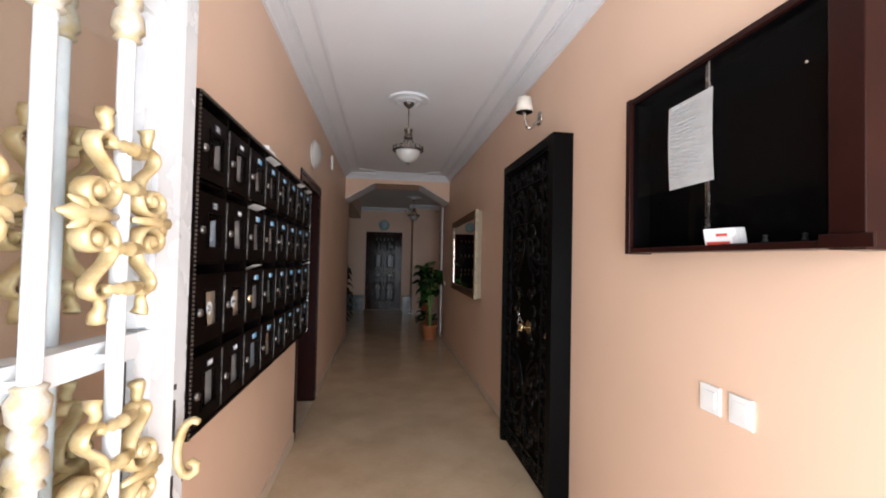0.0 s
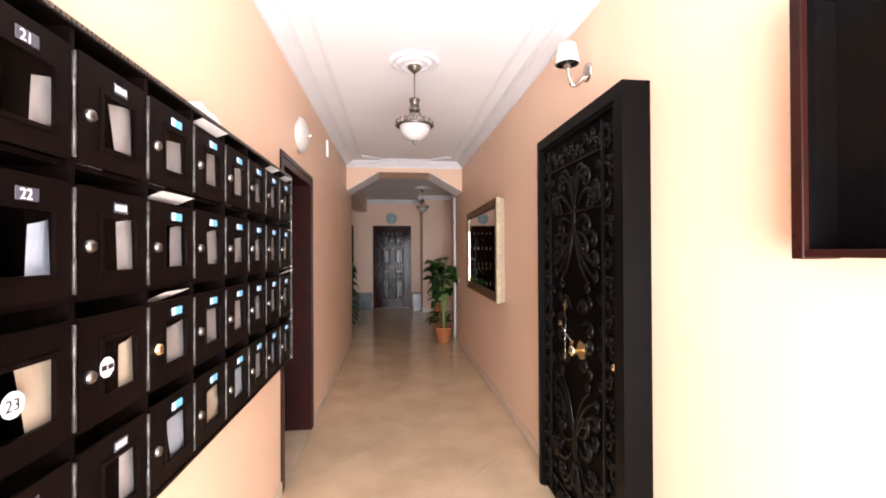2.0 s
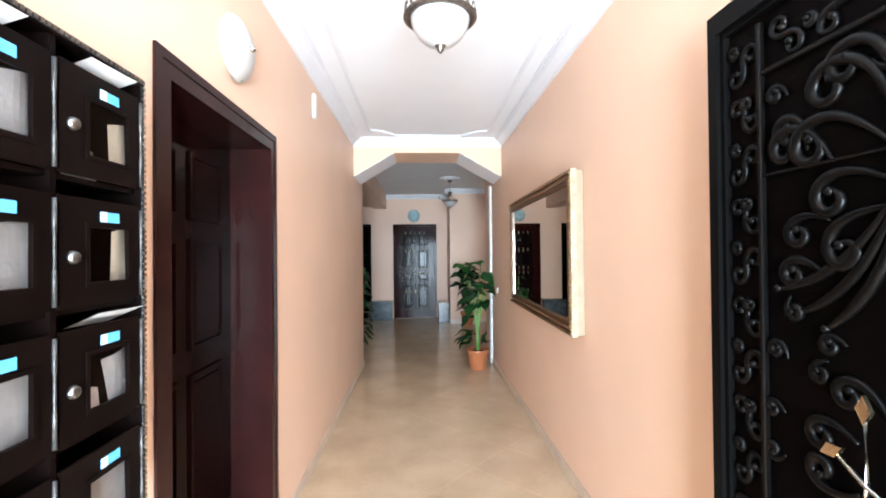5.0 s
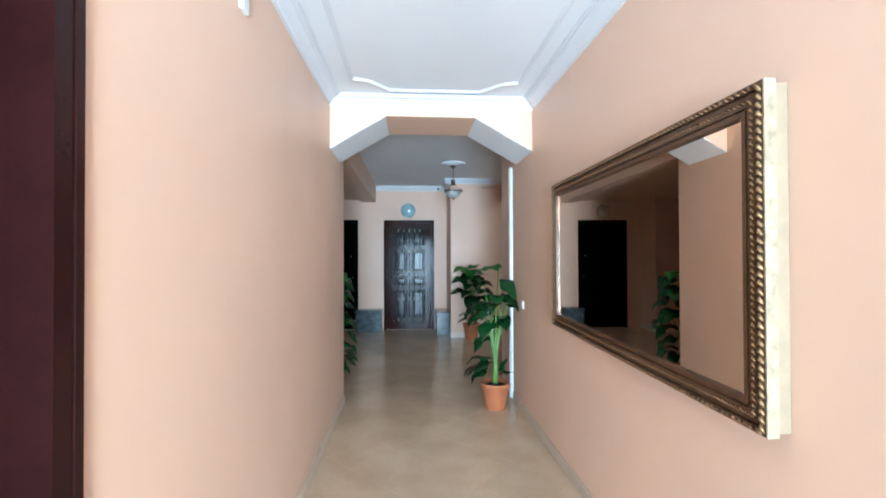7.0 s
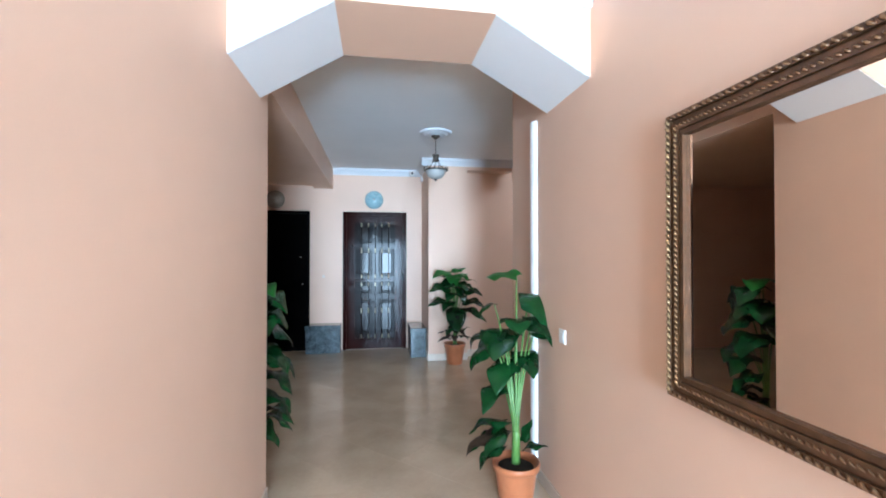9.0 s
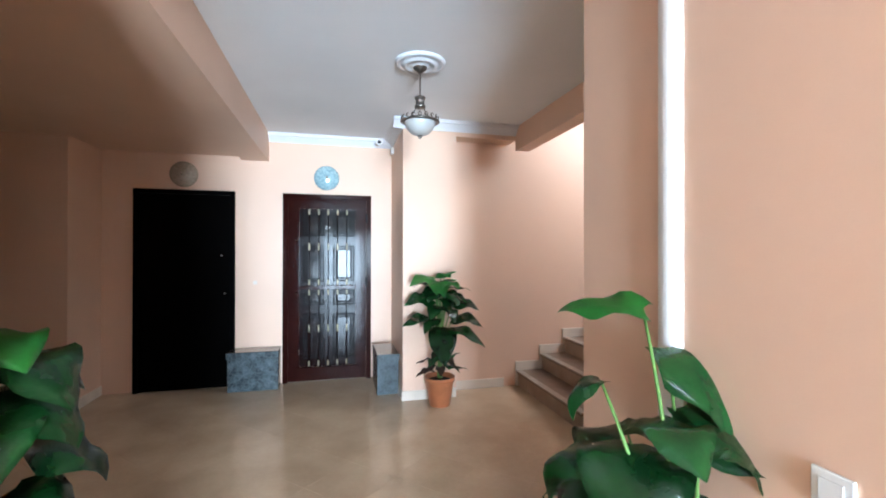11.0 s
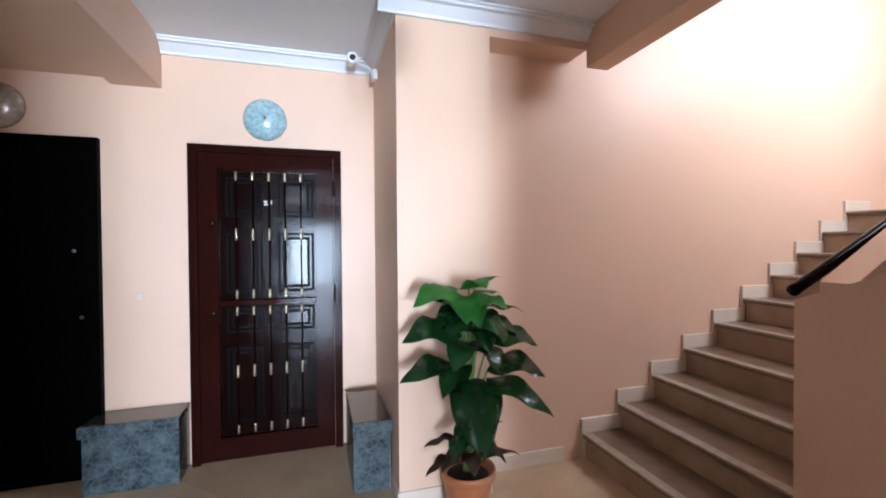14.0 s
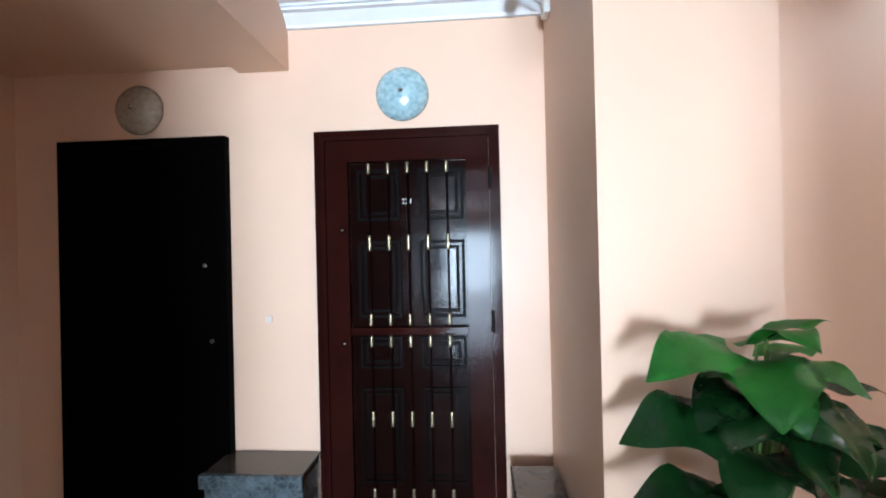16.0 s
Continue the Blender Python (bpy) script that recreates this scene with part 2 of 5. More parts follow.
MARBLE = marble_material("grey_blue_veined_marble", (0.022, 0.031, 0.037), (0.085, 0.106, 0.115), (0.24, 0.28, 0.29))
MARBLE_TOP = material("dark_polished_marble_top", (0.07, 0.065, 0.06), 0.16, var=0.12, scale=9, fine=60, bump=0.01, coat=0.4)
TERRACOTTA = material("terracotta_plastic", (0.43, 0.15, 0.06), 0.34, var=0.05, scale=12, fine=120, bump=0.03)
SOIL = material("dark_potting_soil", (0.022, 0.014, 0.009), 0.95, var=0.15, scale=40, fine=160, bump=0.6)
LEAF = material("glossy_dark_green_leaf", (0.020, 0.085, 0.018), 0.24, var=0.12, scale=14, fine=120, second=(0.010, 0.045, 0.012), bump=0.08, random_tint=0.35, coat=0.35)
# lighter green, mostly for upper leaves
LEAF_LT = material("light_green_leaf", (0.055, 0.26, 0.035), 0.3, var=0.1, scale=14, fine=120, second=(0.03, 0.16, 0.02), bump=0.06, random_tint=0.2)
STEM = material("pale_green_stalk", (0.13, 0.24, 0.05), 0.4, var=0.08, scale=25, bump=0.03)
DRY = material("dry_brown_leaf", (0.075, 0.04, 0.02), 0.6, var=0.15, scale=25, bump=0.1)
CABLE = material("black_rubber", (0.01, 0.01, 0.01), 0.5, var=0.05)
CREAM = material("lit_edge_wood", (0.33, 0.25, 0.16), 0.45, var=0.04, scale=20, bump=0.03)
CONCRETE = material("outdoor_paving", (0.36, 0.34, 0.31), 0.85, var=0.06, scale=3, fine=60, bump=0.2)


# ---- mesh helpers ----
def box(bm, x0, x1, y0, y1, z0, z1):
    v = [bm.verts.new(p) for p in ((x0, y0, z0), (x1, y0, z0), (x1, y1, z0), (x0, y1, z0), (x0, y0, z1), (x1, y0, z1), (x1, y1, z1), (x0, y1, z1))]
    for f in ((0, 3, 2, 1), (4, 5, 6, 7), (0, 1, 5, 4), (1, 2, 6, 5), (2, 3, 7, 6), (3, 0, 4, 7)):
        bm.faces.new([v[i] for i in f])
    return v


def boxes(*dims):
    bm = bmesh.new()
    for d in dims:
        box(bm, *d)
    return bm


def soft_box(x0, x1, y0, y1, z0, z1, r=0.004, seg=2):
    bm = boxes((x0, x1, y0, y1, z0, z1))
    bmesh.ops.bevel(bm, geom=list(bm.edges), offset=r, segments=seg, profile=0.5, affect="EDGES")
    return bm


def prism(points, axis, a, b):
    """Extrudes a closed outline along an axis; the outline's pairs are the two other axes in order."""
    bm = bmesh.new()

    def at(p, d):
        q = list(p)
        q.insert("xyz".index(axis), d)
        return bm.verts.new(q)

    lo, hi = [at(p, a) for p in points], [at(p, b) for p in points]
    bm.faces.new(lo)
    bm.faces.new(hi[::-1])
    n = len(points)
    for i in range(n):
        bm.faces.new((lo[i], hi[i], hi[(i + 1) % n], lo[(i + 1) % n]))
    bmesh.ops.recalc_face_normals(bm, faces=list(bm.faces))
    return bm


def lathe(profile, n=28, axis="z", cap=True):
    """Turns (radius, height) pairs about an axis."""
    bm = bmesh.new()
    rings = []
    for r, h in profile:
        ring = []
        for i in range(n):
            a = 2 * math.pi * i / n
            p = (r * math.cos(a), r * math.sin(a), h)
            if axis == "y":
                p = (p[0], h, p[1])
            elif axis == "x":
                p = (h, p[0], p[1])
            ring.append(bm.verts.new(p))
        rings.append(ring)
    for r0, r1 in zip(rings, rings[1:]):
        for i in range(n):
            bm.faces.new((r0[i], r0[(i + 1) % n], r1[(i + 1) % n], r1[i]))
    if cap:
        for ring in (rings[0], rings[-1]):
            bm.faces.new(ring)
    bmesh.ops.recalc_face_normals(bm, faces=list(bm.faces))
    return bm


def tube(bm, pts, r, sides=7, flat=1.0, up=Vector((0, 0, 1))):
    """A round or flattened bar along a line of points; r may be one radius or one for each point."""
    pts = [Vector(p) for p in pts]
    rad = r if isinstance(r, (list, tuple)) else [r] * len(pts)
    rings = []
    for i, p in enumerate(pts):
        d = (pts[min(i + 1, len(pts) - 1)] - pts[max(i - 1, 0)]).normalized()
        side = d.cross(up)
        if side.length < 1e-4:
            side = d.cross(Vector((1, 0, 0)))
        side.normalize()
        over = side.cross(d).normalized()
        rings.append([bm.verts.new(p + rad[i] * (math.cos(2 * math.pi * k / sides) * side + flat * math.sin(2 * math.pi * k / sides) * over)) for k in range(sides)])
    for a, b in zip(rings, rings[1:]):
        for k in range(sides):
            bm.faces.new((a[k], a[(k + 1) % sides], b[(k + 1) % sides], b[k]))
    bm.faces.new(rings[0][::-1])
    bm.faces.new(rings[-1])
    return bm


def finish(bm, name, mat, smooth=False):
    bmesh.ops.recalc_face_normals(bm, faces=list(bm.faces))
    me = bpy.data.meshes.new(name)
    bm.to_mesh(me)
    bm.free()
    me.materials.append(mat)
    if smooth:
        for p in me.polygons:
            p.use_smooth = True
    return me


def part(name, bm, mat, parent, label="", m=None, smooth=False):
    """One mesh object under a thing or part; bm may also be a ready mesh that is shared."""
    me = bm if isinstance(bm, bpy.types.Mesh) else finish(bm, name, mat, smooth)
    ob = new(name, me)
    ob.parent = parent
    if m is not None:
        ob.matrix_basis = m
    if label:
        ob["label"] = label
    return ob


def thing(name, label, category, at=(0, 0, 0), group="", rz=0):
    ob = new(name)
    ob.matrix_basis = pose(*at, 0, 0, rz)
    ob.empty_display_size = 0.1
    return tagged(ob, label, category, group)


def structure(name, bm, mat, label="", smooth=False):
    ob = new(name, finish(bm, name, mat, smooth))
    return tagged(ob, label, "", "", "structure")


def simple(name, bm, mat, label, category, at=(0, 0, 0), group="", smooth=False, rz=0):
    ob = new(name, finish(bm, name, mat, smooth))
    ob.matrix_basis = pose(*at, 0, 0, rz)
    return tagged(ob, label, category, group)

# ---- large structure ----
XL, XR, TOP = -0.52, 1.19, 2.79
YB, YS = 11.57, 10.87
FRONT = -0.42

structure("wall_hall_left", boxes((XL - 0.2, XL, FRONT, 3.08, 0, TOP), (XL - 0.2, XL, 3.08, 4.05, 2.055, TOP), (XL - 0.2, XL, 4.05, 7.5, 0, TOP)), WALL, "peach painted plaster wall with a doorway")
structure("wall_hall_right", boxes((XR, XR + 0.2, FRONT, 8.01, 0, TOP)), WALL, "peach painted plaster wall")
structure("wall_passage_near", boxes((XR + 0.2, 5.2, 7.81, 8.01, 0, TOP)), WALL)
structure("wall_passage_end", boxes((5.0, 5.2, 8.01, 8.88, 0, TOP)), WALL)
structure("wall_under_stairs", boxes((2.2, 2.43, 8.88, 9.03, 0, TOP), (2.43, 3.35, 8.88, 9.03, 2.17, TOP), (3.35, 5.2, 8.88, 9.03, 0, TOP)), WALL, "peach painted wall beside the staircase")
structure("wall_foyer_back", boxes((-2.33, 0.85, YB, YB + 0.2, 0, TOP)), WALL, "peach painted back wall of the foyer")
structure("pilaster", boxes((0.85, 1.40, 10.67, YB + 0.2, 0, TOP)), WALL, "peach painted projecting pilaster")
structure("wall_stairs", boxes((1.40, 6.4, YS, YS + 0.2, 0, 5.4), (1.40, 2.05, 10.67, YS, 2.655, TOP)), WALL, "peach painted wall along the staircase")
structure("wall_foyer_left", boxes((-2.33, -2.13, 11.0, YB, 0, 2.52), (-7.6, -2.33, 11.0, 11.2, 0, 2.52)), WALL, "peach painted wall in shade")
# unseen closing wall, added far out so less light bounces into the foyer
structure("wall_unseen_far_left", boxes((-7.8, -7.6, 7.3, 11.2, 0, 2.52)), WALL)
structure("wall_foyer_near_left", boxes((-7.6, XL - 0.2, 7.3, 7.5, 0, 2.52)), WALL)
structure("wall_entrance", boxes((-1.6, XL - 0.03, FRONT - 0.16, FRONT, 0, 3.1), (XR - 0.02, 2.2, FRONT - 0.16, FRONT, 0, 3.1), (XL - 0.03, XR - 0.02, FRONT - 0.16, FRONT, 2.62, 3.1)), WALL)
structure("wall_stairwell_side", boxes((2.2, 3.7, 8.88, 9.03, TOP, 5.4), (5.0, 6.4, 8.88, 9.03, TOP, 5.4), (3.7, 5.0, 8.88, 9.03, TOP, 3.0), (3.7, 5.0, 8.88, 9.03, 4.1, 5.4), (5.2, 6.4, 8.88, 9.03, 0, TOP)), WALL)
structure("wall_stairwell_end", boxes((6.2, 6.4, 9.03, YS, 0, 5.4)), WALL)
structure("wall_stairwell_front", boxes((2.05, 2.2, 9.03, YS, TOP + 0.2, 5.4)), WALL)
structure("ceiling_stairwell", boxes((2.05, 6.4, 8.88, YS + 0.2, 5.4, 5.6)), CEIL)
structure("arch", prism([(XL, 2.36), (-0.06, 2.635), (0.705, 2.635), (XR, 2.36), (XR, TOP), (XL, TOP)], "y", 6.77, 7.33), WALL, "peach painted octagonal archway across the hall")
for side, lo, hi in (("left", (XL, 2.36), (-0.06, 2.635)), ("right", (XR, 2.36), (0.705, 2.635))):
    structure("arch_soffit_" + side, prism([(lo[0], lo[1] - 0.004), (hi[0], hi[1] - 0.004), hi, lo], "y", 6.775, 7.325), CEIL, "white painted slanted underside of the arch")
structure("ceiling_hall", boxes((XL - 0.2, XR + 0.2, FRONT - 0.16, 7.33, TOP, TOP + 0.2)), CEIL, "white painted plaster ceiling")
structure("ceiling_foyer", boxes((-0.8, 5.2, 7.33, 9.03, TOP, TOP + 0.2), (-0.8, 2.2, 9.03, YB + 0.2, TOP, TOP + 0.2)), CEIL, "white painted foyer ceiling")
structure("ceiling_low", boxes((-7.8, -0.8, 7.3, YB + 0.2, 2.52, 2.7)), WALL, "lower peach painted ceiling in shade")
structure("beam_left", boxes((-0.8, XL, 7.5, YB, 2.48, TOP)), WALL, "peach painted ceiling beam")
structure("beam_stairs", prism([(9.03, 2.562), (10.67, 2.545), (10.67, TOP), (9.03, TOP)], "x", 2.05, 2.2), WALL, "peach painted beam over the stair opening")

structure("beam_stairs_haunch", prism([(2.06, 2.562), (2.2, 2.562), (2.2, 2.44)], "y", 9.03, 9.07), WALL)

# low wall at the foot of the stairs and the sloped parapet behind it
structure("wall_newel", prism([(9.03, 0), (9.56, 0), (9.56, 1.235), (9.28, 1.355), (9.03, 1.355)], "x", 2.2, 2.34), WALL, "low peach painted wall at the foot of the stairs")
structure("wall_parapet", prism([(2.34, 0), (6.2, 0), (6.2, 3.42), (2.34, 1.3)], "y", 9.44, 9.56), WALL, "sloped plaster parapet of the staircase")

# floor bed and ground
structure("floor", boxes((XL - 0.2, XR + 0.2, FRONT - 0.16, 7.4, -0.2, -0.006), (-7.8, 6.4, 7.4, 11.77, -0.2, -0.006)), GROUT, "mortar bed under the floor tiles")
ground_bm = boxes((-60, 60, -80, FRONT - 0.16, -0.3, -0.06))
structure("ground", ground_bm, CONCRETE)
structure("garden_wall", boxes((-14, 14, -9.2, -9.0, -0.06, 2.4)), CONCRETE)


def cornice(name, run):
    """run: list of straight lengths ((x0, y0), (x1, y1), inward direction)."""
    prof = [(0, 0), (0.0, -0.09), (0.018, -0.09), (0.024, -0.075), (0.05, -0.045), (0.062, -0.03), (0.085, -0.026), (0.085, -0.012), (0.10, -0.012), (0.10, 0)]
    bm = bmesh.new()
    for (x0, y0), (x1, y1), (nx, ny) in run:
        ends = []
        for x, y in ((x0, y0), (x1, y1)):
            ends.append([bm.verts.new((x + nx * d, y + ny * d, TOP + h - 0.001)) for d, h in prof])
        k = len(prof)
        for i in range(k):
            bm.faces.new((ends[0][i], ends[0][(i + 1) % k], ends[1][(i + 1) % k], ends[1][i]))
        bm.faces.new(ends[0])
        bm.faces.new(ends[1][::-1])
    return structure(name, bm, PLASTER, "white plaster cornice")


cornice("cornice_hall", [((XL, FRONT), (XL, 6.67), (1, 0)), ((XR, FRONT), (XR, 6.67), (-1, 0)), ((XL, 6.77), (XR, 6.77), (0, -1))])
cornice("cornice_foyer", [((XL, YB), (0.85, YB), (0, -1)), ((0.85, YB - 0.1), (0.85, 10.67), (-1, 0)), ((0.75, 10.67), (2.05, 10.67), (0, -1))])


def ceiling_panel(name, pts):
    bm = bmesh.new()
    for w, h in ((0.036, 0.008), (0.018, 0.016)):
        for (x0, y0), (x1, y1) in zip(pts, pts[1:]):
            d = Vector((x1 - x0, y1 - y0, 0)).normalized()
            s = Vector((-d.y, d.x, 0)) * w / 2
            e = d * 0.006
            v = [Vector((x0, y0, 0)) - e, Vector((x1, y1, 0)) + e]
            q = [bm.verts.new(p + Vector((0, 0, z))) for z in (TOP - h, TOP - 0.0005) for p in (v[0] - s, v[1] - s, v[1] + s, v[0] + s)]
            for f in ((0, 3, 2, 1), (4, 5, 6, 7), (0, 1, 5, 4), (1, 2, 6, 5), (2, 3, 7, 6), (3, 0, 4, 7)):
                bm.faces.new([q[i] for i in f])
    return structure(name, bm, PLASTER, "raised white plaster ceiling moulding")


ceiling_panel("moulding_hall", [(-0.29, FRONT + 0.3), (-0.29, 6.38), (-0.17, 6.42), (-0.02, 6.59), (0.71, 6.59), (0.86, 6.42), (0.98, 6.38), (0.98, FRONT + 0.3)])


# ---- skirting ----
def skirting(name, lengths, mat, h=0.075, t=0.011, step=0.6):
    base = tagged(new(name), "row of polished skirting tiles", "", "", "structure")
    for (x0, y0), (x1, y1) in lengths:
        v = Vector((x1 - x0, y1 - y0, 0))
        n = max(1, round(v.length / step))
        w = v.length / n
        me = finish(soft_box(0.0012, w - 0.0012, 0, t, 0, h, 0.002, 1), "tile", mat)
        a = math.degrees(math.atan2(v.y, v.x))
        for i in range(n):
            p = Vector((x0, y0, 0)) + v * (i / n)
            part("tile", me, mat, base, m=pose(p.x, p.y, 0, 0, 0, a))
    return base


skirting("skirting_hall", [((XL, 3.06), (XL, FRONT)), ((XL, 7.5), (XL, 4.09)), ((XR, FRONT), (XR, 1.94)), ((XR, 3.02), (XR, 7.48))], SKIRT)
skirting("skirting_foyer", [((1.40, 10.67), (0.84, 10.67)), ((2.0, YS), (1.41, YS)), ((0.85, 10.67), (0.85, YB)), ((-2.13, YB), (-2.13, 11.0))], SKIRT_W, h=0.095)
# ---- staircase ----
def staircase():
    st = thing("staircase", "brown stone staircase with grey nosings beside a peach wall", "stairs", (2.165, 10.87, 0))
    rise, going, n = 0.170, 0.286, 10
    body = finish(boxes((0.0, going + 0.02, -1.31, -0.02, 0, rise - 0.03)), "riser", STEP)
    tread = finish(soft_box(-0.025, going, -1.31, -0.02, rise - 0.03, rise, 0.006, 2), "tread", STEP_TOP)
    nose = finish(soft_box(-0.028, 0.035, -1.309, -0.021, rise - 0.012, rise + 0.003, 0.003, 2), "nosing", NOSE)
    skirt = finish(soft_box(-0.03, going + 0.0, -0.02, 0.0, -0.04, rise + 0.095, 0.003, 1), "stair_skirting", SKIRT_W)
    for i in range(n):
        m = pose(i * going, 0, i * rise)
        part("riser", body, STEP, st, m=m)
        t = part("tread", tread, STEP_TOP, st, m=m)
        part("nosing", nose, NOSE, t, "worn grey nosing strip")
        part("stair_skirting", skirt, SKIRT_W, st, "pale stepped skirting tile", m=m)
        if i:
            part("step_base", boxes((i * going, i * going + 0.31, -1.31, -0.02, 0.0, i * rise)), STEP, st)
    part("landing", boxes((n * going, 4.03, -1.83, 0.0, n * rise - 0.15, n * rise)), STEP, st)
    return st


staircase()


def handrail():
    hr = thing("handrail", "dark brown round wooden handrail on black brackets", "handrail", (2.25, 9.6, 1.262))
    bm = bmesh.new()
    pts = [(0.0, 0, 0), (0.02, 0, 0.01)] + [(0.02 + 0.4 * k, 0, 0.01 + 0.188 * k) for k in range(1, 9)]
    tube(bm, pts, 0.024, 12)
    part("rail", bm, MAHOGANY_DK, hr, smooth=True)
    for k in (0.42, 1.5, 2.6):
        bm = bmesh.new()
        z = 0.01 + 0.47 * (k - 0.02)
        tube(bm, [(k, -0.0, z - 0.015), (k, -0.005, z - 0.06), (k, -0.06, z - 0.09)], 0.011, 8)
        part("bracket", bm, BLACK, hr, smooth=True)


handrail()


# ---- doors ----
def door_main():
    """Polished mahogany door behind a barred security frame."""
    d = tagged(new("door_main"), "glossy dark mahogany security door with brass-collared bars", "door", "", "structure")
    d.matrix_basis = pose(-0.37, YB, 0)
    W, H = 0.975, 2.125
    part("door_frame", prism([(0, 0), (0, H), (W, H), (W, 0), (W - 0.055, 0), (W - 0.055, H - 0.05), (0.055, H - 0.05), (0.055, 0)], "y", -0.055, 0.0), MAHOGANY, d)
    part("architrave", prism([(0.012, 0), (0.012, H - 0.012), (W - 0.012, H - 0.012), (W - 0.012, 0), (W - 0.026, 0), (W - 0.026, H - 0.026), (0.026, H - 0.026), (0.026, 0)], "y", -0.064, -0.054), MAHOGANY, d)
    bm = boxes((0.057, 0.175, -0.048, -0.012, 0.012, H - 0.052), (0.80, W - 0.057, -0.048, -0.012, 0.012, H - 0.052), (0.175, 0.80, -0.047, -0.012, 1.96, H - 0.052), (0.175, 0.80, -0.047, -0.012, 0.012, 0.16))
    part("gate_frame", bm, MAHOGANY, d)
    part("cross_rail", soft_box(0.175, 0.80, -0.044, -0.014, 1.045, 1.085, 0.004), MAHOGANY, d)
    part("door_leaf", boxes((0.175, 0.80, -0.006, 0.0, 0.16, 1.96)), MAHOGANY_DK, d)
    # raised panels: two columns, four rows
    for x0, x1 in ((0.215, 0.445), (0.545, 0.785)):
        for z0, z1 in ((1.65, 1.92), (1.13, 1.54), (0.86, 1.03), (0.25, 0.76)):
            bm, flat = bmesh.new(), bmesh.new()
            for k, (a, y) in enumerate(((0.0, -0.014), (0.03, -0.010), (0.05, -0.016))):
                if k < 2:
                    w = 0.016
                    for q in ((x0 + a, x1 - a, z0 + a, z0 + a + w), (x0 + a, x1 - a, z1 - a - w, z1 - a), (x0 + a, x0 + a + w, z0 + a + w, z1 - a - w), (x1 - a - w, x1 - a, z0 + a + w, z1 - a - w)):
                        box(bm, q[0], q[1], y, -0.005, q[2], q[3])
                else:
                    box(flat, x0 + a, x1 - a, y + 0.005, -0.005, z0 + a, z1 - a)
            pn = part("panel", flat, PANELWOOD, d)
            part("moulding", bm, MOULDWOOD, pn)
    collar = lathe([(0.006, -0.045), (0.013, -0.04), (0.009, -0.028), (0.013, -0.018), (0.009, -0.008), (0.014, 0.0), (0.009, 0.008), (0.013, 0.018), (0.009, 0.028), (0.013, 0.04), (0.006, 0.045)], 10)
    collar = finish(collar, "collar", COLLARBRASS, True)
    half = finish(lathe([(0.007, -0.034), (0.013, -0.028), (0.009, -0.016), (0.014, -0.004), (0.009, 0.01), (0.013, 0.022), (0.007, 0.034)], 10), "collar", COLLARBRASS, True)
    bar = finish(lathe([(0.0052, 0.15), (0.0052, 1.965)], 10), "bar", MAHOGANY_DK, True)
    for i in range(5):
        x = 0.283 + 0.104 * i
        b = part("bar", bar, MAHOGANY_DK, d, m=pose(x, -0.031, 0))
        for z, me in ((1.925, half), (1.53, collar), (1.125, half), (1.01, half), (0.60, collar), (0.205, half)):
            part("collar", me, COLLARBRASS, b, "brass collar", m=pose(0, 0, z) @ Matrix.Diagonal((0.8, 0.8, 0.92, 1)))
    bm = lathe([(0.012, 0.0), (0.014, -0.008), (0.006, -0.012), (0.006, -0.02)], 12, "y")
    lock = finish(bm, "lock", CHROME, True)
    for z in (1.60, 1.005):
        part("lock", lock, CHROME, d, "small chrome lock", m=pose(0.145, -0.048, z))
    part("hinge", lathe([(0.009, 0.0), (0.009, 0.11)], 8), BLACK, d, m=pose(0.925, -0.054, 1.80))
    part("hinge", lathe([(0.009, 0.0), (0.009, 0.11)], 8), BLACK, d, m=pose(0.925, -0.054, 1.06))
    # apartment number
    cu = bpy.data.curves.new("number", "FONT")
    cu.body, cu.size, cu.extrude = "221", 0.04, 0.001
    t = new("number", cu)
    t.parent = d
    t.matrix_basis = pose(0.455, -0.018, 1.735, 90, 0, 0)
    cu.materials.append(LOCKMETAL)
    return d


door_main()


def door_black():
    d = tagged(new("door_black"), "plain matt black steel door in a dark frame", "door", "", "structure")
    d.matrix_basis = pose(-1.83, YB, 0)
    W, H = 0.965, 2.13
    part("door_frame", prism([(0, 0), (0, H), (W, H), (W, 0), (W - 0.045, 0), (W - 0.045, H - 0.045), (0.045, H - 0.045), (0.045, 0)], "y", -0.05, 0.0), BLACKDOOR, d)
    part("door_leaf", soft_box(0.048, W - 0.048, -0.038, -0.002, 0.008, H - 0.048, 0.003), MATTEBLACK, d)
    part("spyhole", lathe([(0.010, -0.03), (0.011, -0.043), (0.006, -0.045)], 12, "y"), LOCKMETAL, d, "small dull spyhole", m=pose(0.835, 0, 1.43))
    part("lock", lathe([(0.010, -0.03), (0.012, -0.045), (0.006, -0.05)], 12, "y"), PEWTER, d, "small dark lock", m=pose(0.87, 0, 1.02))
    return d


door_black()


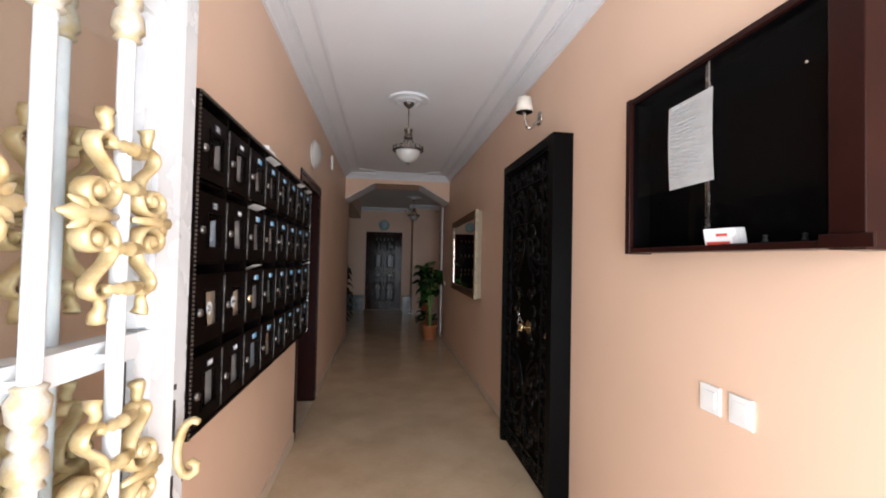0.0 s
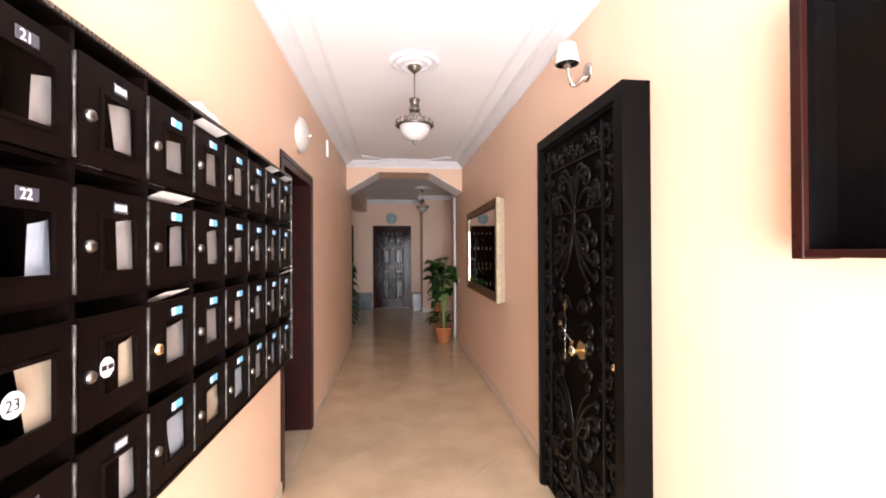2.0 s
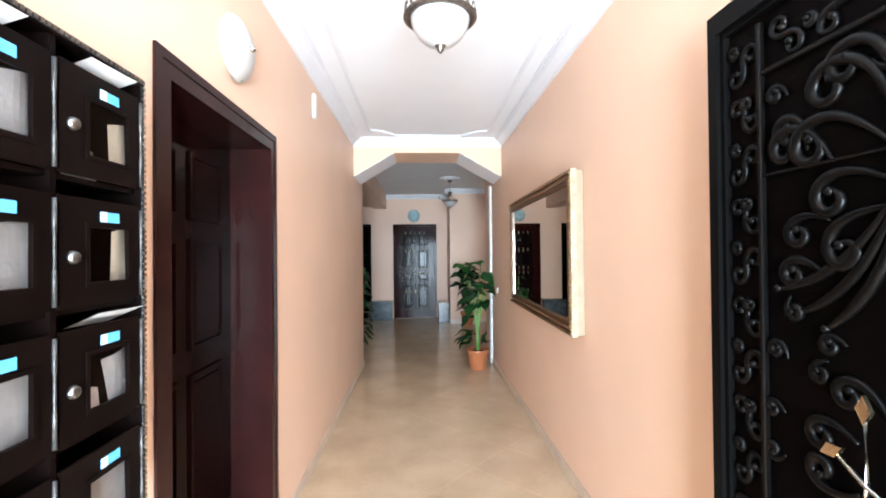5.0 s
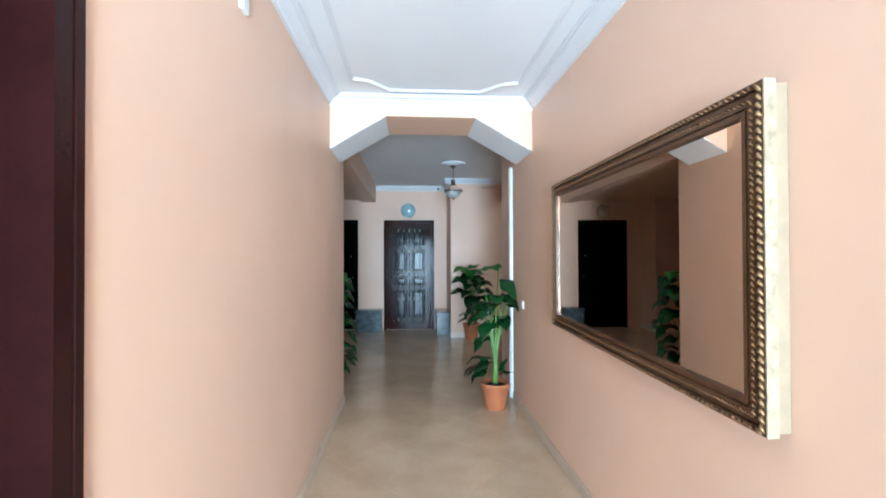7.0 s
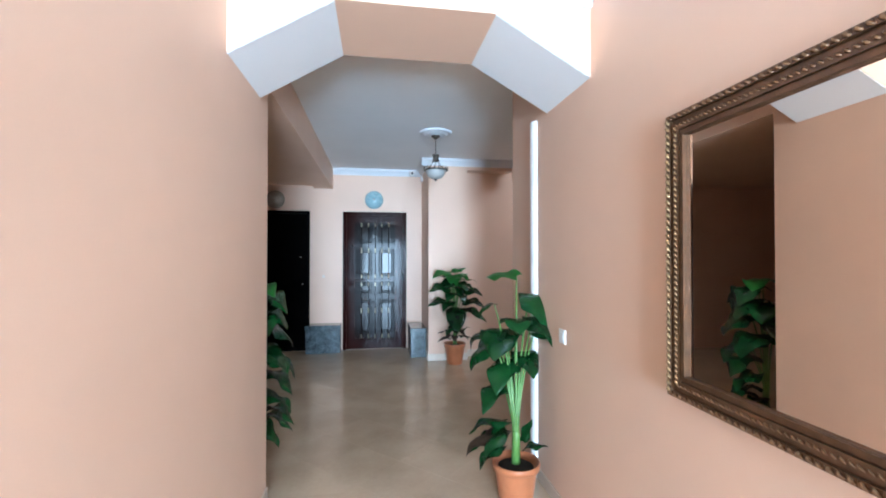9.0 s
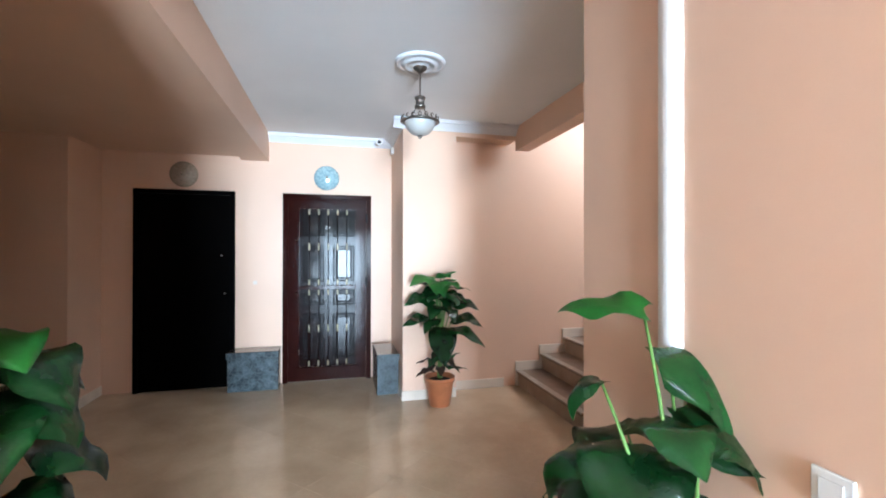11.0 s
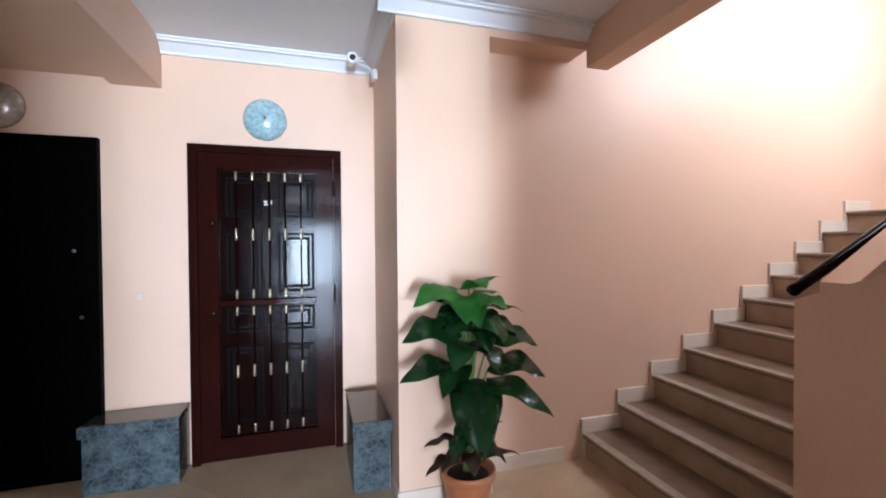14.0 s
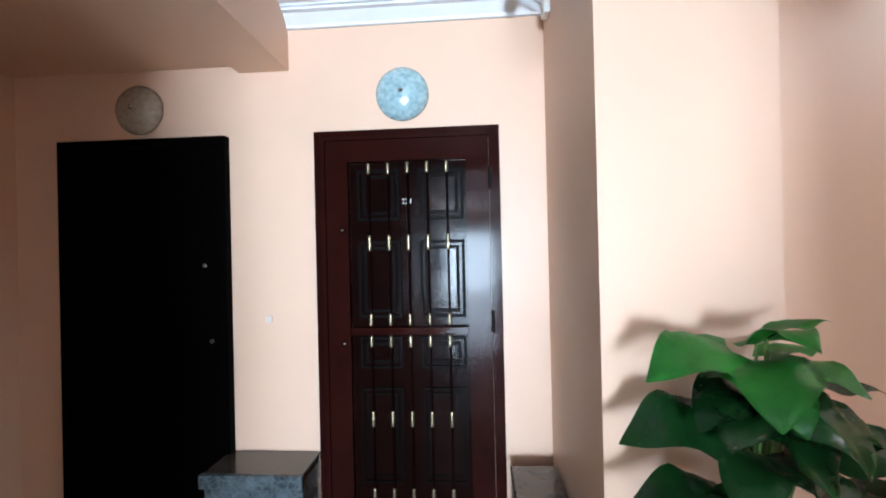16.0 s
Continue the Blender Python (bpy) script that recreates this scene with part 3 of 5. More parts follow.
def door_recessed():
    """Dark red panelled wooden door set deep in the left wall."""
    d = tagged(new("door_recessed"), "dark red-brown panelled wooden door, closed, in a deep frame", "door", "", "structure")
    d.matrix_basis = pose(XL, 3.08, 0)
    W, H = 0.97, 2.052
    part("door_frame", boxes((-0.24, 0.008, 0.002, 0.05, 0, H), (-0.24, 0.008, W - 0.05, W - 0.002, 0, H), (-0.24, 0.008, 0.05, W - 0.05, H - 0.05, H)), JAMBWOOD, d)
    part("architrave", boxes((0.002, 0.012, -0.03, 0.002, 0, H + 0.03), (0.002, 0.012, W - 0.002, W + 0.02, 0, H + 0.03), (0.002, 0.012, 0.002, W - 0.002, H, H + 0.03)), JAMBWOOD, d)
    part("door_leaf", soft_box(-0.235, -0.195, 0.052, W - 0.052, 0.006, H - 0.052, 0.003), MAHOGANY_DK, d)
    for y0, y1 in ((0.15, 0.44), (0.53, 0.82)):
        for z0, z1 in ((1.62, 1.9), (1.08, 1.54), (0.22, 0.98)):
            bm = bmesh.new()
            for q in ((y0, y1, z0, z0 + 0.02), (y0, y1, z1 - 0.02, z1), (y0, y0 + 0.02, z0 + 0.02, z1 - 0.02), (y1 - 0.02, y1, z0 + 0.02, z1 - 0.02)):
                box(bm, -0.196, -0.184, q[0], q[1], q[2], q[3])
            box(bm, -0.196, -0.188, y0 + 0.04, y1 - 0.04, z0 + 0.04, z1 - 0.04)
            part("panel", bm, MAHOGANY_DK, d)
    return d


door_recessed()


def door_passage():
    d = tagged(new("door_passage"), "black steel door under the stairs", "door", "", "structure")
    d.matrix_basis = pose(2.43, 8.88, 0)
    W, H = 0.92, 2.17
    part("door_frame", boxes((0.0, 0.05, -0.03, 0.08, 0, H), (W - 0.05, W, -0.03, 0.08, 0, H), (0.05, W - 0.05, -0.03, 0.08, H - 0.05, H)), BLACKDOOR, d)
    part("door_leaf", soft_box(0.052, W - 0.052, 0.0, 0.045, 0.006, H - 0.052, 0.003), MATTEBLACK, d)
    return d


door_passage()


def spiral(turns, r0, r1, n=22, start=0.0):
    pts = []
    for i in range(n):
        k = i / (n - 1)
        a = start + turns * 2 * math.pi * k
        r = r0 + (r1 - r0) * k
        pts.append((r * math.cos(a), r * math.sin(a)))
    return pts


def scroll_mesh(name, size, mat, r=0.008, hand=1, lobes=True):
    """Cast acanthus curl: a tight roll that opens into a thick back and runs out to a point, with two leaf lobes. Lies in the plane y=0."""
    n, a, x, z = 22, 0.0, 0.0, 0.0
    sp, heads = [(0.0, 0.0)], [0.0]
    for i in range(n):
        u = (i + 0.5) / n
        step = 1.9 * size / n
        a += step * (6.2 * (1 - u) ** 2 + 1.1) / size
        x, z = x + step * math.cos(a), z + step * math.sin(a)
        sp.append((x, z))
        heads.append(a)
    mx, mz = sum(p[0] for p in sp) / len(sp), sum(p[1] for p in sp) / len(sp)
    rad = [r * (0.12 + math.sin(math.pi * min(1.0, (i + 2) / (n + 2)) ** 1.25)) for i in range(n + 1)]
    rad[0] = rad[1] = r * 0.8
    bm = bmesh.new()
    tube(bm, [(hand * (p[0] - mx), 0, p[1] - mz) for p in sp], rad, 7, up=Vector((0, 1, 0)))
    if lobes:
        for k, turn in ((11, -0.75), (16, -0.55)):
            pts = []
            for j in range(5):
                g = heads[k] + turn + 0.22 * j
                q = (sp[k][0] + 0.075 * size * j * math.cos(g), sp[k][1] + 0.075 * size * j * math.sin(g))
                pts.append((hand * (q[0] - mx), 0, q[1] - mz))
            tube(bm, pts, [r * f for f in (0.5, 0.7, 0.62, 0.4, 0.1)], 6, up=Vector((0, 1, 0)))
    return finish(bm, name, mat, True)


def finish_mirror(me, hand):
    """The mesh as it is, or a copy mirrored in x."""
    if hand > 0:
        return me
    c = me.copy()
    c.transform(Matrix.Diagonal((-1, 1, 1, 1)))
    c.flip_normals()
    return c


def curl(length, turn, power, n=26):
    """Points of a frond that starts straight and rolls up ever tighter; heading 0 is +z, the roll goes to +x."""
    x = z = 0.0
    pts = [(0.0, 0.0)]
    for i in range(n):
        a = turn * ((i + 0.5) / n) ** power
        x, z = x + length / n * math.sin(a), z + length / n * math.cos(a)
        pts.append((x, z))
    return pts


def frond_mesh(name, length, turn, power, mat, r, both=False, odd=False):
    """Forged scroll: thin root, full back, rolled tip with a bead; both ends rolled for C and S scrolls."""
    bm = bmesh.new()
    arms = [curl(length, turn, power)]
    if both:
        arms.append([(x if not odd else -x, -z) for x, z in arms[0]])
    for pts in arms:
        n = len(pts) - 1
        rad = [r * ((1.1 - 0.4 * i / n) if both else 0.3 + 1.15 * math.sin(math.pi * (0.04 + 0.86 * (i / n) ** 1.3))) for i in range(n + 1)]
        tube(bm, [(x, 0, z) for x, z in pts], rad, 7, flat=0.85, up=Vector((0, 1, 0)))
        x, z = pts[-1]
        q = bmesh.ops.create_icosphere(bm, subdivisions=1, radius=r * 1.25)
        bmesh.ops.translate(bm, verts=q["verts"], vec=(x, -0.001, z))
    return finish(bm, name, mat, True)


def door_security():
    """Black steel apartment door with wrought scroll work, standing proud of the wall; built facing -x."""
    d = tagged(new("door_security"), "black steel security door with wrought iron scrolls and a brass knob", "door", "", "structure")
    # local x runs along the wall towards the entrance, local y into the wall
    d.matrix_basis = pose(1.07, 3.0, 0, 0, 0, -90)
    W, H, D = 1.02, 2.14, 0.12
    part("door_frame", prism([(0, 0), (0, H), (W, H), (W, 0), (W - 0.075, 0), (W - 0.075, H - 0.06), (0.035, H - 0.06), (0.035, 0)], "y", 0.0, D), BLACKFRAME, d)
    part("frame_bead", prism([(0.035, 0), (0.035, H - 0.06), (W - 0.075, H - 0.06), (W - 0.075, 0), (W - 0.09, 0), (W - 0.09, H - 0.075), (0.05, H - 0.075), (0.05, 0)], "y", 0.012, 0.05), BLACKFRAME, d)
    leaf = part("door_leaf", boxes((0.05, W - 0.09, 0.03, 0.075, 0.01, H - 0.075)), DOORSTEEL, d)
    x0, x1, z0, z1 = 0.165, 0.815, 0.155, 1.915
    for q in ((x0 - 0.007, x0 + 0.007, 0.04, 2.045), (x1 - 0.007, x1 + 0.007, 0.04, 2.045), (x0 + 0.007, x1 - 0.007, z1 - 0.006, z1 + 0.006), (x0 + 0.007, x1 - 0.007, z0 - 0.006, z0 + 0.006), (x0 + 0.007, x1 - 0.007, 1.655, 1.661), (x0 + 0.007, x1 - 0.007, 0.36, 0.366)):
        part("border_bar", soft_box(q[0], q[1], 0.014, 0.03, q[2], q[3], 0.0028, 1), IRON, leaf)
    y = 0.0255
    s_up = [finish_mirror(frond_mesh("scroll", 0.125, 5.6, 1.55, IRON, 0.0092, True, True), h) for h in (1, -1)]
    # running border: S scrolls, each with a small offshoot
    side_twig = frond_mesh("scroll", 0.075, 6.0, 1.25, IRON, 0.0078)
    for xc in (0.5 * (0.05 + x0), 0.5 * (x1 + W - 0.09)):
        for i in range(15):
            zc = 0.105 + i * 0.1325
            part("scroll", s_up[i % 2], IRON, leaf, m=pose(xc, y, zc, 0, 8 if i % 2 else -8, 0))
            part("scroll", side_twig, IRON, leaf, m=pose(xc + (0.016 if i % 2 else -0.016), y, zc + 0.045, 0, 150 if i % 2 else -150, 0))
    for i in range(5):
        xc = x0 + 0.075 + i * 0.125
        for zc in (1.98, 0.095):
            part("scroll", s_up[i % 2], IRON, leaf, m=pose(xc, y, zc, 0, 90, 0))
            part("scroll", side_twig, IRON, leaf, m=pose(xc + 0.05, y, zc + 0.012, 0, 60, 0))
    # field: a tulip stem with fronds that curl over to both sides, and long leaves that fan out from its foot
    cx = 0.5 * (x0 + x1)
    kinds = {k: frond_mesh("frond", *v) for k, v in {
        "tall": (0.40, 7.6, 3.0, IRON, 0.0105), "wide": (0.42, 7.2, 2.7, IRON, 0.0112), "mid": (0.32, 7.0, 2.5, IRON, 0.0105),
        "short": (0.22, 7.0, 2.2, IRON, 0.0095), "bud": (0.12, 7.0, 1.8, IRON, 0.0080), "blade": (0.36, -0.95, 1.3, IRON, 0.0085)}.items()}
    spray = (("tall", 0.012, 0.66, 4), ("wide", 0.014, 0.66, 16), ("wide", 0.016, 0.62, 44), ("mid", 0.018, 0.56, 62), ("mid", 0.14, 0.62, 30), ("short", 0.15, 0.50, 70),
             ("bud", 0.25, 0.80, 20), ("bud", 0.06, 0.80, -150), ("short", 0.20, 0.66, 5), ("blade", 0.014, 0.58, 178), ("blade", 0.012, 0.57, 166), ("blade", 0.012, 0.56, 152), ("mid", 0.02, 0.52, 96),
             ("short", 0.16, 0.38, 50), ("bud", 0.25, 0.33, 150), ("bud", 0.12, 0.24, 50), ("short", 0.04, 0.12, 35), ("bud", 0.16, 0.20, 100), ("bud", 0.26, 0.18, 10), ("short", 0.10, 0.05, 60), ("bud", 0.27, 0.05, 40))
    for sz, cz in ((1, 1.035), (-1, 1.035)):
        for sx in (1, -1):
            for kind, dx, dz, turn in spray:
                part("frond", kinds[kind], IRON, leaf, m=Matrix.Translation((cx + sx * dx, y, cz + sz * dz)) @ Matrix.Diagonal((sx, 1, sz, 1)) @ pose(0, 0, 0, 0, turn, 0))
        bm = lathe([(0.004, 0.44), (0.010, 0.50), (0.020, 0.56), (0.023, 0.62), (0.017, 0.67), (0.022, 0.70), (0.003, 0.72)], 12)
        for v in bm.verts:
            v.co = (cx + v.co.x, y + 0.45 * v.co.y, cz + sz * v.co.z)
        part("tulip_stem", bm, IRON, leaf, smooth=True)
    # knocker-like cross with gold lozenges and the knob
    bm = bmesh.new()
    tube(bm, [(0.418, 0.006, 0.895), (0.425, 0.004, 1.02), (0.421, 0.006, 1.165)], 0.0045, 8)
    tube(bm, [(0.355, 0.006, 1.06), (0.425, 0.003, 1.02), (0.515, 0.006, 0.985)], 0.0045, 8)
    part("cross_ornament", bm, CHROME, leaf, "thin metal cross", smooth=True)
    loz = finish(prism([(0, 0.028), (0.015, 0), (0, -0.028), (-0.015, 0)], "y", -0.005, 0.004), "lozenge", BRASS)
    for x, z, a in ((0.421, 1.165, 0), (0.418, 0.895, 0), (0.355, 1.06, 60), (0.515, 0.985, 65)):
        part("lozenge", loz, BRASS, leaf, "brass lozenge", m=pose(x, 0.006, z, 0, a, 0))
    part("knob", lathe([(0.011, 0.0), (0.010, -0.03), (0.019, -0.038), (0.027, -0.05), (0.025, -0.062), (0.008, -0.068)], 18, "y"), BRASS, leaf, "polished brass knob", m=pose(0.60, 0.02, 0.965), smooth=True)
    petals = [(0.05 * (1 - 0.16 * (k % 2)) * math.cos(k * math.pi / 7), 0.05 * (1 - 0.16 * (k % 2)) * math.sin(k * math.pi / 7)) for k in range(14)]
    part("rosette", prism(petals, "y", -0.007, 0.003), BRASS, leaf, "flower-shaped brass rosette", m=pose(0.60, 0.018, 0.965))
    part("lock", lathe([(0.016, 0.0), (0.018, -0.014), (0.012, -0.024)], 14, "y"), BRASS, leaf, "brass lock cylinder", m=pose(0.918, 0.028, 0.965), smooth=True)
    for z in (1.88, 1.05, 0.22):
        part("hinge", lathe([(0.011, 0.0), (0.011, 0.12)], 10), BLACKFRAME, d, m=pose(-0.004, 0.035, z))
    return d


door_security()


# ---- mailbox cabinet ----
def sheet_x(x, y0, y1, z0, z1):
    """Thin upright pane in the yz plane."""
    bm = bmesh.new()
    bm.faces.new([bm.verts.new(p) for p in ((x, y0, z0), (x, y1, z0), (x, y1, z1), (x, y0, z1))])
    return bm


def holed_plate(x0, x1, outer, inner):
    """One plate in the yz plane with a rectangular hole."""
    bm = bmesh.new()

    def loop(r, x):
        a, b, c, d = r
        return [bm.verts.new((x, y, z)) for y, z in ((a, c), (b, c), (b, d), (a, d))]

    o0, i0, o1, i1 = loop(outer, x0), loop(inner, x0), loop(outer, x1), loop(inner, x1)
    for k in range(4):
        n = (k + 1) % 4
        bm.faces.new((o1[k], o1[n], i1[n], i1[k]))
        bm.faces.new((o0[n], o0[k], i0[k], i0[n]))
        bm.faces.new((o0[k], o0[n], o1[n], o1[k]))
        bm.faces.new((i0[n], i0[k], i1[k], i1[n]))
    return bm


def mailbox_cabinet():
    c = thing("mailbox_cabinet", "dark brown wall-mounted mailbox cabinet with rows of small glazed doors", "mailbox", (XL, 0.97, 0.885))
    cols, rows, cw, ch, D = 8, 4, 0.23, 0.244, 0.12
    L, H = cols * cw, rows * ch
    bm = boxes((0, D, -0.012, 0.0, -0.012, H + 0.012), (0, D, L, L + 0.012, -0.012, H + 0.012), (0, D, 0, L, -0.012, 0.0), (0, D, 0, L, H, H + 0.012), (0, 0.008, 0, L, 0, H))
    for i in range(1, cols):
        box(bm, 0.008, D - 0.004, i * cw - 0.006, i * cw + 0.006, 0, H)
    for j in range(1, rows):
        for i in range(cols):
            box(bm, 0.008, D - 0.012, i * cw + 0.006, (i + 1) * cw - 0.006, j * ch - 0.005, j * ch + 0.005)
    part("carcass", bm, MAILBOX, c)
    # door: leaf with a window hole, hinged on the far side
    y0, y1, z0, z1 = 0.009, cw - 0.009, 0.006, ch - 0.034
    wy0, wy1, wz0, wz1 = 0.076, 0.184, 0.05, 0.155
    lf = holed_plate(D - 0.005, D, (y0, y1, z0, z1), (wy0, wy1, wz0, wz1))
    leaf = finish(lf, "mailbox_door", MAILBOX)
    fr = holed_plate(D + 0.0002, D + 0.003, (wy0 - 0.009, wy1 + 0.009, wz0 - 0.009, wz1 + 0.009), (wy0, wy1, wz0, wz1))
    frame_me = finish(fr, "window_frame", MAILBOX)
    pane = finish(sheet_x(D - 0.002, wy0, wy1, wz0, wz1), "pane", PANE)
    lock = finish(lathe([(0.0125, 0), (0.0125, 0.003), (0.010, 0.009), (0.004, 0.010)], 16, "x"), "lock", LOCKMETAL, True)
    gold = finish(lathe([(0.015, 0), (0.015, 0.004), (0.011, 0.012), (0.004, 0.013)], 16, "x"), "lock", BRASS, True)
    lab = soft_box(D, D + 0.0015, 0.105, 0.158, 0.168, 0.188, 0.0006, 1)
    label_b = finish(lab, "number_label", BLUELABEL)
    label_w = finish(soft_box(D, D + 0.0015, 0.108, 0.152, 0.167, 0.188, 0.0006, 1), "number_label", DARKLABEL)
    pale_bars = finish(boxes(*[(D + 0.0015, D + 0.0021, 0.1115 + 0.0095 * k, 0.118 + 0.0095 * k, 0.172, 0.184) for k in range(4)]), "print", WHITELABEL)
    round_w = finish(lathe([(0.02, 0), (0.02, 0.0016)], 20, "x"), "number_label", WHITELABEL)
    bars = finish(boxes((D + 0.0016, D + 0.0022, 0.113, 0.128, 0.173, 0.183), (D + 0.0016, D + 0.0022, 0.132, 0.147, 0.173, 0.183)), "print", BLACK)
    hinge = finish(lathe([(0.0036, 0), (0.0036, 0.062), (0.0026, 0.064), (0.0026, 0.128), (0.0036, 0.13), (0.0036, 0.19)], 8), "hinge", HINGE, True)
    label_edge = finish(soft_box(D + 0.0014, D + 0.002, 0.1052, 0.122, 0.1682, 0.1878, 0.0002, 1), "label_edge", WHITELABEL)
    rnd = random.Random(11)
    for i in range(cols):
        for j in range(rows):
            row = rows - 1 - j
            base = pose(0, i * cw, j * ch)
            dr = part("mailbox_door", leaf, MAILBOX, c, m=base)
            part("window_frame", frame_me, MAILBOX, dr)
            p = part("pane", pane, PANE, dr, "small clear pane")
            p.visible_shadow = False
            part("lock", gold if (i, row) == (2, 2) else lock, CHROME, dr, "round keyhole lock", m=pose(D, 0.036, 0.098))
            part("hinge", hinge, HINGE, dr, "slim metal hinge", m=pose(D + 0.002, cw - 0.004, 0.012))
            if i < 2 and row == 2:
                part("number_label", round_w, WHITELABEL, dr, "round white number sticker", m=pose(D + 0.0032, 0.10 - 0.02 * i, 0.105))
                if i == 1:
                    part("print", bars, BLACK, dr, m=pose(0.0034, -0.05, -0.073))
            else:
                lb = part("number_label", label_w if i < 2 else label_b, BLUELABEL, dr, "small number label")
                if i == 1 or (i == 0 and row > 1):
                    part("print", pale_bars, WHITELABEL, lb, "pale printed characters")
                if i >= 2:
                    part("label_edge", label_edge, WHITELABEL, lb, "white printed end of the label")
            # mail behind the pane
            if rnd.random() < 1.0:
                tall = rnd.choice((0.9, 1.08, 1.08, 1.08)) * 0.105
                ya = wy0 + (rnd.choice((0.0, 0.008, 0.03, 0.06, 0.075, 0.08)) if i > 1 else 0.076)
                slant = rnd.choice((-0.02, 0.0, 0.0, 0.008, 0.012))
                curl = rnd.uniform(0.0, 0.007)
                pb = bmesh.new()
                x, nn = D - 0.016 - rnd.random() * 0.006, 5
                grid = []
                for a in range(nn + 1):
                    u = a / nn
                    yy = ya + (wy1 + 0.022 - ya) * u
                    grid.append([pb.verts.new((x + curl * math.sin(math.pi * u) * v - 0.004 * v, yy + slant * v * (0.3 if u == 1 else 1) * (1 - u), wz0 - 0.03 + (tall + 0.03 - 0.012 * (1 - u) * v) * v)) for v in (0, 0.35, 0.7, 1.0)])
                for a in range(nn):
                    for v in range(3):
                        pb.faces.new((grid[a][v], grid[a + 1][v], grid[a + 1][v + 1], grid[a][v + 1]))
                bmesh.ops.solidify(pb, geom=list(pb.faces), thickness=0.0015)
                mat = rnd.choice((MAILPAPER, MAILPAPER, MAILPAPER, MAILPAPER, PAPERCREAM, PAPERBLUE))
                simple("letter", pb, mat, "white letter standing inside a mailbox", "letter", (XL, 0.97 + i * cw, 0.885 + j * ch), "letters in the mailboxes")
                if rnd.random() < 0.55 and i > 0:
                    h = rnd.uniform(0.02, 0.085)
                    y1b = wy0 + rnd.uniform(0.035, 0.06)
                    pb = prism([(wy0 - 0.03, 0.006), (y1b + 0.01, 0.006), (y1b, wz0 + h * 0.55), (wy0 - 0.02, wz0 + h)], "x", x - 0.011, x - 0.009)
                    simple("letter", pb, MAILPAPER, "slanted pale letter standing behind another in a mailbox", "letter", (XL, 0.97 + i * cw, 0.885 + j * ch), "letters in the mailboxes")
    # numbers that can be read on the first column
    for text, col, row in (("21", 0, 0), ("22", 0, 1)):
        cu = bpy.data.curves.new("number", "FONT")
        cu.body, cu.size, cu.extrude = text, 0.024, 0.0004
        cu.materials.append(WHITELABEL)
        t = new("number", cu)
        t.parent = c
        t.matrix_basis = pose(D + 0.0017, col * cw + 0.115, (rows - 1 - row) * ch + 0.169, 90, 0, 90)
    cu = bpy.data.curves.new("number", "FONT")
    cu.body, cu.size, cu.extrude = "23", 0.026, 0.0004
    cu.materials.append(BLACK)
    t = new("number", cu)
    t.parent = c
    t.matrix_basis = pose(D + 0.0052, 0.086, ch + 0.096, 90, 0, 90)
    # beaded metal trim on the near and top edges
    bm = bmesh.new()
    for k in range(80):
        z = -0.006 + k * (H + 0.012) / 79
        box(bm, D - 0.002, D + 0.005, -0.011, -0.005, z - 0.0032, z + 0.0032)
    part("beaded_trim", bm, PEWTER, c, "beaded silver edge trim")
    bm = bmesh.new()
    for k in range(150):
        y = k * L / 149
        box(bm, D - 0.002, D + 0.005, y - 0.0042, y + 0.0042, H + 0.004, H + 0.013)
    part("beaded_trim", bm, PEWTER, c, "beaded dark edge trim")
    bm = bmesh.new()
    for k in range(80):
        z = -0.006 + k * (H + 0.012) / 79
        box(bm, D - 0.002, D + 0.005, L + 0.002, L + 0.011, z - 0.004, z + 0.004)
    part("beaded_trim", bm, CHROME, c, "beaded silver edge trim")
    # letters that stick out of the slots
    for i, row, off, w in ((3, 0, 0.02, 0.17), (2, 1, 0.03, 0.15), (7, 0, 0.06, 0.12), (7, 2, 0.08, 0.12), (6, 0, 0.03, 0.12), (2, 2, 0.05, 0.1)):
        z = 0.885 + (rows - row) * ch - 0.02
        pb = bmesh.new()
        vs = [pb.verts.new(q) for q in ((-0.05, 0, -0.02), (-0.05, w, -0.022), (0.026, w + 0.006, 0.010), (0.018, 0.006, 0.010))]
        pb.faces.new(vs)
        bmesh.ops.solidify(pb, geom=list(pb.faces), thickness=0.004)
        simple("letter", pb, PAPER, "white letter sticking out of a mailbox slot", "letter", (XL + D - 0.005, 0.97 + i * cw + off, z), "letters in the mailboxes")
    pb = prism([(0.0, 0.0), (0.15, 0.0), (0.15, 0.012), (0.10, 0.026), (0.05, 0.022), (0.0, 0.034)], "x", 0.0, 0.07)
    simple("folded_paper", pb, PAPER, "folded white paper lying on top of the mailbox cabinet", "paper", (XL + 0.045, 0.97 + 3.25 * cw, 0.885 + H + 0.012))
    return c


mailbox_cabinet()


